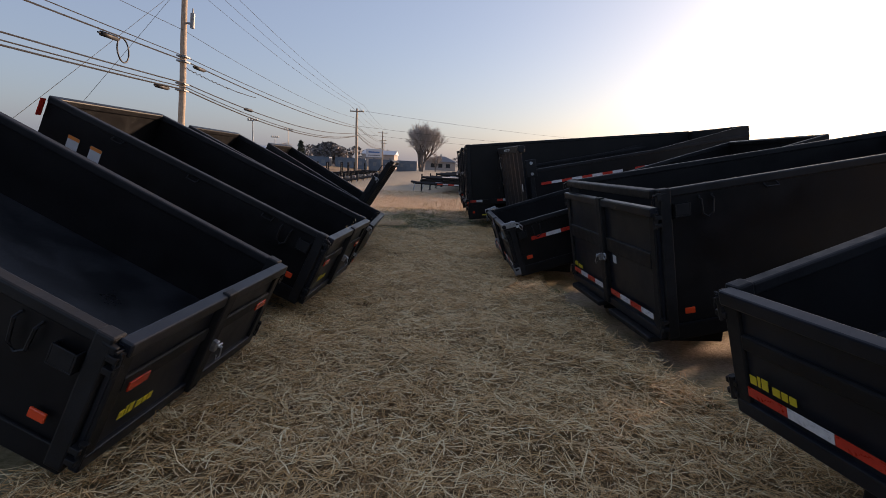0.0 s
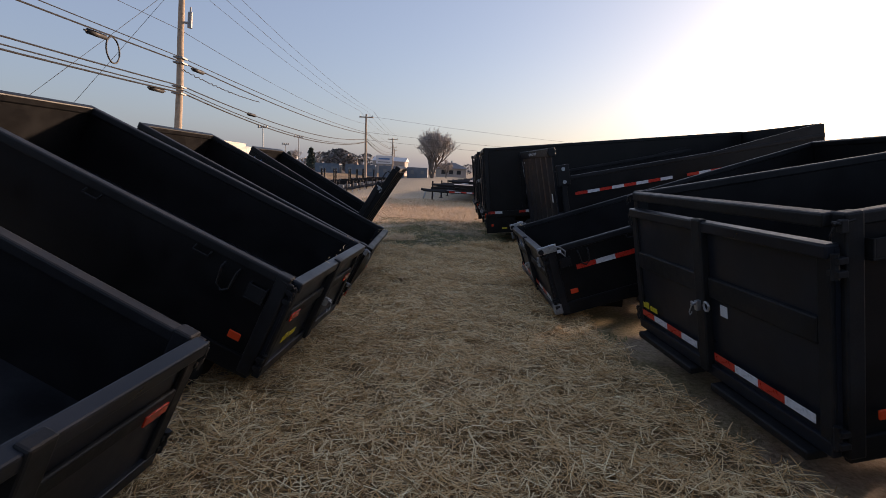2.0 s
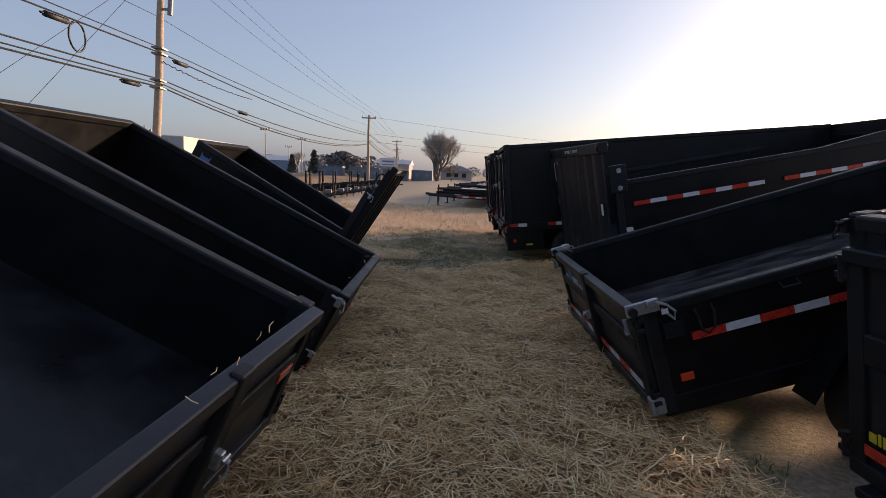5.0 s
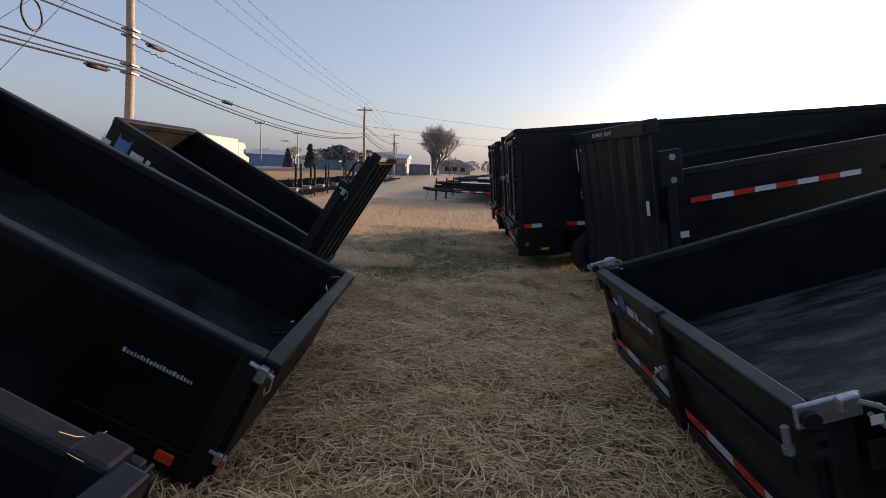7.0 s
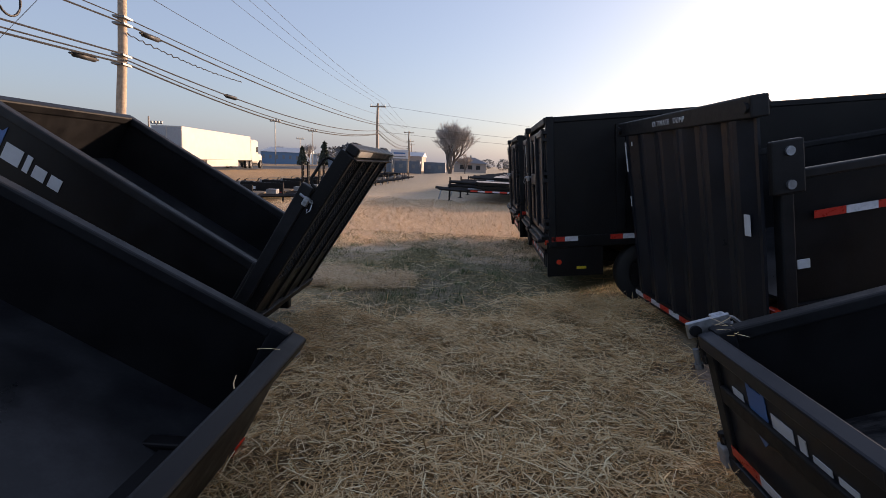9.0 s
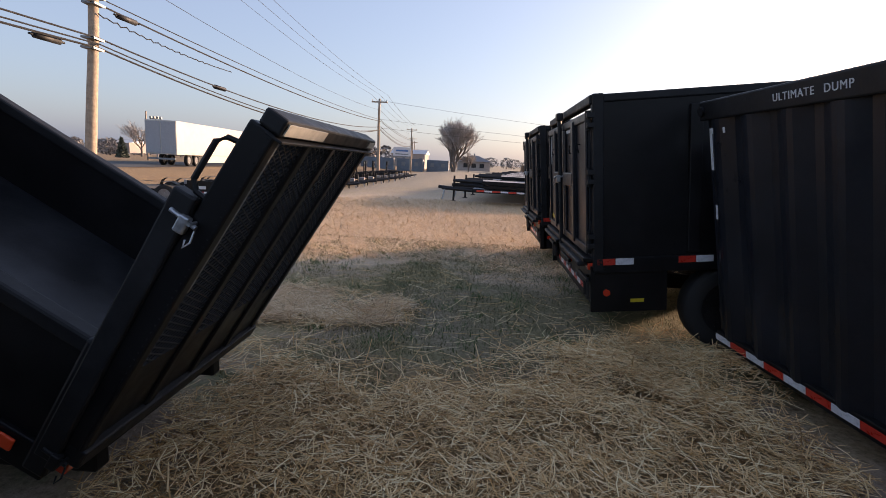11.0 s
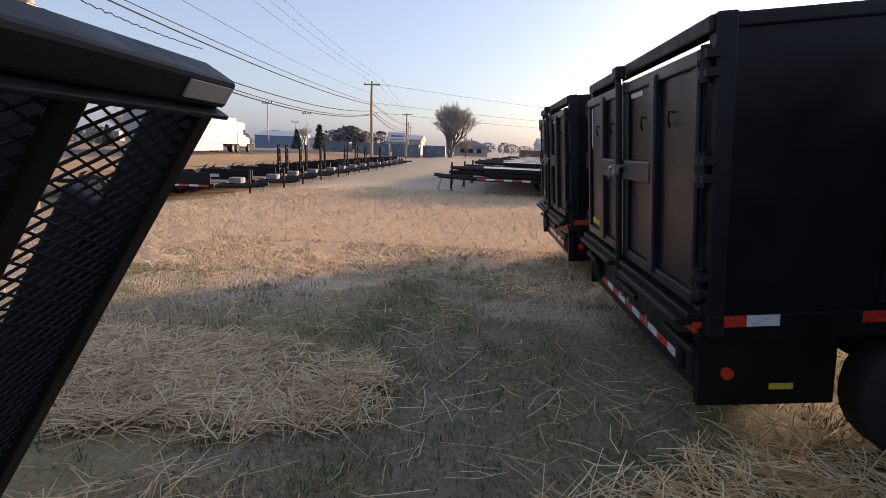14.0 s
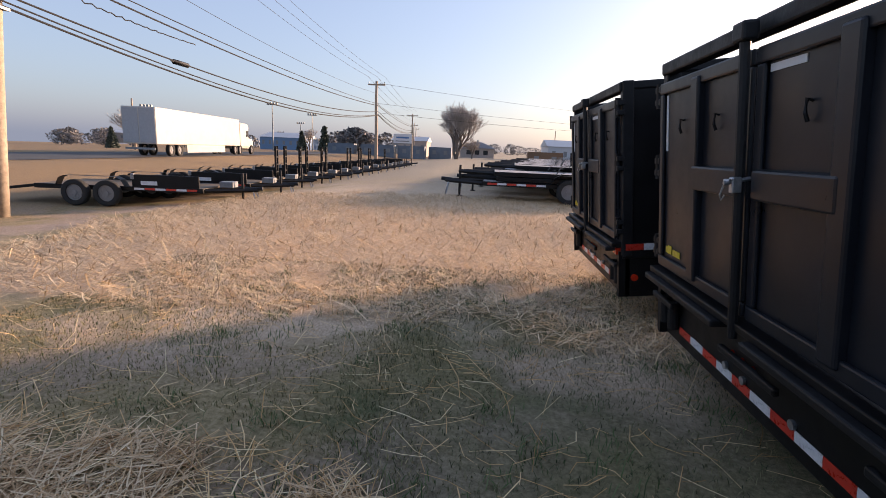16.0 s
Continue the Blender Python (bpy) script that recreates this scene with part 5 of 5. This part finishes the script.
WALL = mat("pale_brick_wall", (0.36, 0.31, 0.28), 0.85, vary=0.15, scale=3)
ROOF = mat("grey_shingle_roof", (0.19, 0.18, 0.19), 0.85, vary=0.25, scale=4)
BLUEGREY = mat("blue_grey_trailer_skin", (0.12, 0.15, 0.19), 0.55, vary=0.2, scale=1)
METALROOF = mat("pale_metal_roof", (0.45, 0.47, 0.5), 0.5, vary=0.1)
SIGNWHITE = mat("white_sign_board", (0.62, 0.63, 0.66), 0.5, vary=0.06)
BRICKRED = mat("brown_timber", (0.17, 0.10, 0.06), 0.8, vary=0.3)


def hip_house(x0, x1, y0, y1, eave, top, label):
    t = thing("house", pose((x0 + x1) / 2, (y0 + y1) / 2, -0.4), label, "house")
    w, d = (x1 - x0) / 2, (y1 - y0) / 2
    eave, top = eave + 0.4, top + 0.4
    bpart("wall", (-w, w, -d, d, 0, eave), WALL, t)
    bm = bmesh.new()
    o = 0.5
    b = [bm.verts.new(v) for v in ((-w - o, -d - o, eave), (w + o, -d - o, eave), (w + o, d + o, eave), (-w - o, d + o, eave))]
    r = [bm.verts.new(v) for v in ((-w * 0.25, 0, top), (w * 0.25, 0, top))]
    for f in ((b[0], b[1], r[1], r[0]), (b[1], b[2], r[1]), (b[2], b[3], r[0], r[1]), (b[3], b[0], r[0]), (b[3], b[2], b[1], b[0])):
        bm.faces.new(f)
    part("roof", bm, ROOF, t)
    for k in (-0.5, 0.0, 0.5):
        bpart("window", (k * w - 0.5, k * w + 0.5, -d - 0.03, -d + 0.02, 1.1, eave - 0.45), GLASS, t)
    bpart("cupola", (-0.15, 0.15, -0.15, 0.15, top - 0.1, top + 0.5), BLUEGREY, t)
    return t


hip_house(-5.4, 2.0, 122, 130, 2.1, 3.5, "small pale house with a grey hip roof")


def long_box(name, x0, x1, y0, y1, z1, m, label, category, gable=0.0):
    t = thing(name, pose((x0 + x1) / 2, (y0 + y1) / 2, -0.6), label, category)
    w, d, h = (x1 - x0) / 2, (y1 - y0) / 2, z1 + 0.6
    bpart("wall", (-w, w, -d, d, 0, h), m, t)
    if gable:
        bm = bmesh.new()
        a = [bm.verts.new(v) for v in ((-w - 0.3, -d - 0.3, h), (w + 0.3, -d - 0.3, h), (w + 0.3, d + 0.3, h), (-w - 0.3, d + 0.3, h))]
        r = [bm.verts.new(v) for v in ((-w - 0.3, 0, h + gable), (w + 0.3, 0, h + gable))]
        for f in ((a[0], a[1], r[1], r[0]), (a[2], a[3], r[0], r[1]), (a[1], a[2], r[1]), (a[3], a[0], r[0]), (a[3], a[2], a[1], a[0])):
            bm.faces.new(f)
        part("roof", bm, METALROOF, t)
    for k in range(max(2, int(w))):
        x = -w + (k + 0.5) * 2 * w / max(2, int(w))
        bpart("panel", (x - 0.35, x + 0.35, -d - 0.04, -d + 0.01, h * 0.45, h * 0.75), GREY, t)
    return t


long_box("warehouse", 12.5, 26, 112, 124, 3.0, METALROOF, "pale metal warehouse with a shallow gable roof", "building", 1.4)
for x0, x1, y in ((-29.5, -24.5, 103), (-23.5, -17.2, 104), (-16.6, -11.5, 105), (-11.0, -6.6, 108)):
    long_box("cargo_trailer", x0, x1, y, y + 2.4, 1.9, BLUEGREY, "blue-grey enclosed cargo trailer at the lot's far end", "trailer")
long_box("shop_building", -24.0, -15.0, 140, 150, 3.4, WALL, "low pale shop building far off", "building", 1.2)
long_box("blue_building", -64, -52, 150, 165, 3.0, mat("blue_wall", (0.12, 0.22, 0.36), 0.6), "low blue building beyond the road", "building", 1.5)
long_box("lumber_stack", 6.0, 11.0, 84, 86, 1.7, BRICKRED, "brown stack of timber behind the trailers", "timber stack")
long_box("cream_building", -122, -112, 160, 170, 2.5, WALL, "small cream building beyond the road", "building", 0.8)

sg = thing("billboard", pose(-13.3, 90.0, 0), "white roadside sign board with blue bars", "sign")
bpart("board", (-1.45, 1.45, -0.12, 0.12, 2.2, 3.65, 0.03), SIGNWHITE, sg)
bpart("bar", (-1.0, 1.0, -0.135, -0.121, 2.95, 3.2), BLUE, sg, "dark blue lettering bar")
bpart("bar", (-1.1, 1.1, -0.135, -0.121, 2.45, 2.6), GREY, sg, "grey lettering bar")
bpart("frame", (-1.5, 1.5, -0.09, 0.09, 2.12, 2.2), GREY, sg)
for s in (-1.3, 1.3):
    bpart("post", (s - 0.08, s + 0.08, -0.08, 0.08, 0, 2.15), GREY, sg)


def light_mast(x, y, h, label="tall floodlight mast beyond the road"):
    z = ground_z(x, y)
    t = thing("floodlight_mast", pose(x, y, z), label, "lamp post")
    bm = bmesh.new()
    cyl(bm, (0, 0, 0), (0, 0, h - z), 0.16, 8, 0.09)
    part("mast", bm, GREY, t)
    bpart("bar", (-1.1, 1.1, -0.06, 0.06, h - z - 0.1, h - z + 0.02), GREY, t)
    for k in range(4):
        bpart("lamp", (-1.05 + 0.6 * k, -0.75 + 0.6 * k, -0.2, 0.2, h - z + 0.02, h - z + 0.4, 0.03), GREY, t)


for x, y, h in ((-43, 110, 8.9), (-40, 125, 8.0), (-57, 92, 6.4), (-75, 120, 6.0), (-52, 150, 7.0)):
    light_mast(x, y, h)
rs = thing("road_sign", pose(-35.0, 61.0, ground_z(-35, 61)), "yellow diamond road sign on a post", "sign")
bpart("post", (-0.04, 0.04, -0.04, 0.04, 0, 2.6), GREY, rs)
bpart("plate", (-0.38, 0.38, -0.02, 0.02, -0.38, 0.38, 0.01), YELLOW, rs, "yellow plate", pose(0, -0.06, 2.1, 0, 45, 0))
bpart("route_plate", (-0.3, 0.3, -0.08, -0.04, 2.65, 3.3), GREY, rs)


# ---- trees ----
BARK = mat("grey_bark", (0.13, 0.11, 0.10), 0.9, vary=0.3, scale=6)
# Twig and foliage colours are lightened to stand in for distance haze.
TWIG = mat("hazy_twigs", (0.36, 0.33, 0.31), 0.9)
EVERGREEN = straw_material("haze_lightened_evergreen", (0.055, 0.07, 0.055), (0.12, 0.14, 0.11))
HAZE = straw_material("haze_lightened_thicket", (0.13, 0.125, 0.125), (0.27, 0.25, 0.24))


def bare_tree(x, y, h, spread, seed, label="large bare tree with a fine twig crown", stems=1):
    """Forking limbs that end in a dense fan of twigs; several stems rise from one foot where the tree branches low."""
    r = random.Random(seed)
    t = thing("tree", pose(x, y, -0.3), label, "tree")
    bm, bt = bmesh.new(), bmesh.new()

    def grow(p, d, ln, rad, depth):
        q = p + d * ln
        mid = p.lerp(q, 0.5) + Vector((r.uniform(-1, 1), r.uniform(-1, 1), r.uniform(-0.5, 0.5))) * ln * 0.08
        tube(bm if depth < 3 else bt, [p, mid, q], [rad, rad * 0.85, rad * 0.65], 6 if depth < 3 else 3)
        if depth >= 6:
            return
        for k in range(4 if depth < 2 else 3):
            nd = (d + Vector((r.uniform(-1, 1) * spread, r.uniform(-1, 1) * spread, r.uniform(-0.3, 0.45)))).normalized()
            grow(p.lerp(q, r.uniform(0.45, 1.0)), nd, ln * r.uniform(0.66, 0.88), max(rad * 0.64, 0.016), depth + 1)
    for k in range(stems):
        a = 2 * math.pi * k / stems + 0.4
        tilt = 0.28 if stems > 1 else 0.0
        grow(Vector((0, 0, 0)), Vector((tilt * math.cos(a), tilt * math.sin(a), 1)).normalized(), h * 0.21, h * 0.021, 0)
    part("trunk", bm, BARK, t)
    part("crown", bt, TWIG, t, "fine leafless twigs")


def leafy(name, x, y, h, w, seed, material, label, conical=False, n=1800):
    """Trunk and a crown of many small leaf clumps."""
    r = np.random.default_rng(seed)
    t = thing(name, pose(x, y, ground_z(x, y) - 0.2), label, "tree")
    bm = bmesh.new()
    tube(bm, [(0, 0, 0), (0.05, 0, h * 0.4), (0, 0.05, h * 0.8)], [h * 0.03, h * 0.022, h * 0.008], 7)
    part("trunk", bm, BARK, t)
    u = r.uniform(0, 1, n)
    a = r.uniform(0, 2 * math.pi, n)
    if conical:
        z = h * (0.08 + 0.92 * u)
        rr = w / 2 * (1.02 - u) * r.uniform(0.45, 1.1, n) ** 0.5
    else:
        z = h * (0.12 + 0.85 * u)
        rr = w / 2 * np.sqrt(np.clip(1 - (2 * u - 0.9) ** 2 * 0.85, 0.02, 1)) * r.uniform(0.2, 1.0, n) ** 0.4 * (1 + 0.25 * np.sin(3 * a + 4 * u))
    c = np.stack([rr * np.cos(a), rr * np.sin(a), z], 1)
    s = h * 0.045 * r.uniform(0.5, 1.3, n)
    v = np.empty((n, 4, 3))
    e1, e2 = r.normal(0, 1, (n, 3)), r.normal(0, 1, (n, 3))
    for k, (i, j) in enumerate(((-1, -1), (1, -1), (1, 1), (-1, 1))):
        v[:, k] = c + (e1 * i + e2 * j) * (s * 0.5)[:, None]
    me = bpy.data.meshes.new("crown")
    me.from_pydata(v.reshape(-1, 3).tolist(), [], np.arange(n * 4).reshape(-1, 4).tolist())
    me.materials.append(material)
    ob = new("crown", me)
    ob.parent = t


bare_tree(-5.0, 97, 14.0, 0.55, 4, stems=3)
bare_tree(-2.4, 101, 6.5, 0.7, 9)
bare_tree(-62, 95, 9.5, 0.6, 12, "bare roadside tree with thin branches")
bare_tree(-46, 140, 9.0, 0.6, 15, "bare roadside tree with thin branches")
leafy("evergreen_tree", -33.0, 112, 5.2, 2.6, 1, EVERGREEN, "dark conical evergreen tree", True)
leafy("evergreen_tree", -40.0, 118, 4.4, 2.4, 2, EVERGREEN, "dark conical evergreen tree", True)
leafy("evergreen_tree", -62.0, 90, 3.6, 2.0, 3, EVERGREEN, "dark conical evergreen tree", True)
leafy("round_tree", -28.5, 120, 5.6, 7.5, 4, HAZE, "broad grey-brown thicket tree in haze", False, 3500)
for k in range(26):
    leafy("thicket_tree", -150 + 5.2 * k + random.uniform(-1.5, 1.5), 165 + random.uniform(-10, 20), random.uniform(4.2, 6.5), random.uniform(6, 9), 30 + k, HAZE, "hazy grey-brown roadside thicket", False, 700)
for k in range(16):
    leafy("thicket_tree", -10 + 7 * k + random.uniform(-2, 2), 260 + random.uniform(-10, 10), random.uniform(4, 6), random.uniform(7, 10), 80 + k, HAZE, "hazy grey-brown thicket far off", False, 500)


# ---- loose wisps of straw caught on the trailers ----
def wisps(n, x0, x1, y0, y1, z, seed, label):
    r = np.random.default_rng(seed)
    blades("straw_wisps", [(x, y, z) for x, y in zip(r.uniform(x0, x1, n), r.uniform(y0, y1, n))], (0.03, 0.10), (0.002, 0.004), 0.01, STRAW, label, "straw", seed)


wisps(5, -1.02, -0.96, 4.6, 5.7, 0.885, 51, "few straws lying on the tailgate's top edge")
wisps(8, 0.82, 0.88, 8.5, 8.66, 0.83, 52, "wisp of straw caught on the corner latch")
wisps(3, -1.12, -1.08, 7.2, 8.4, 0.70, 53, "few straws lying on the tailgate's top edge")
wisps(3, -1.05, -0.97, 5.85, 5.98, 0.90, 54, "wisp of straw caught on the tailgate corner")
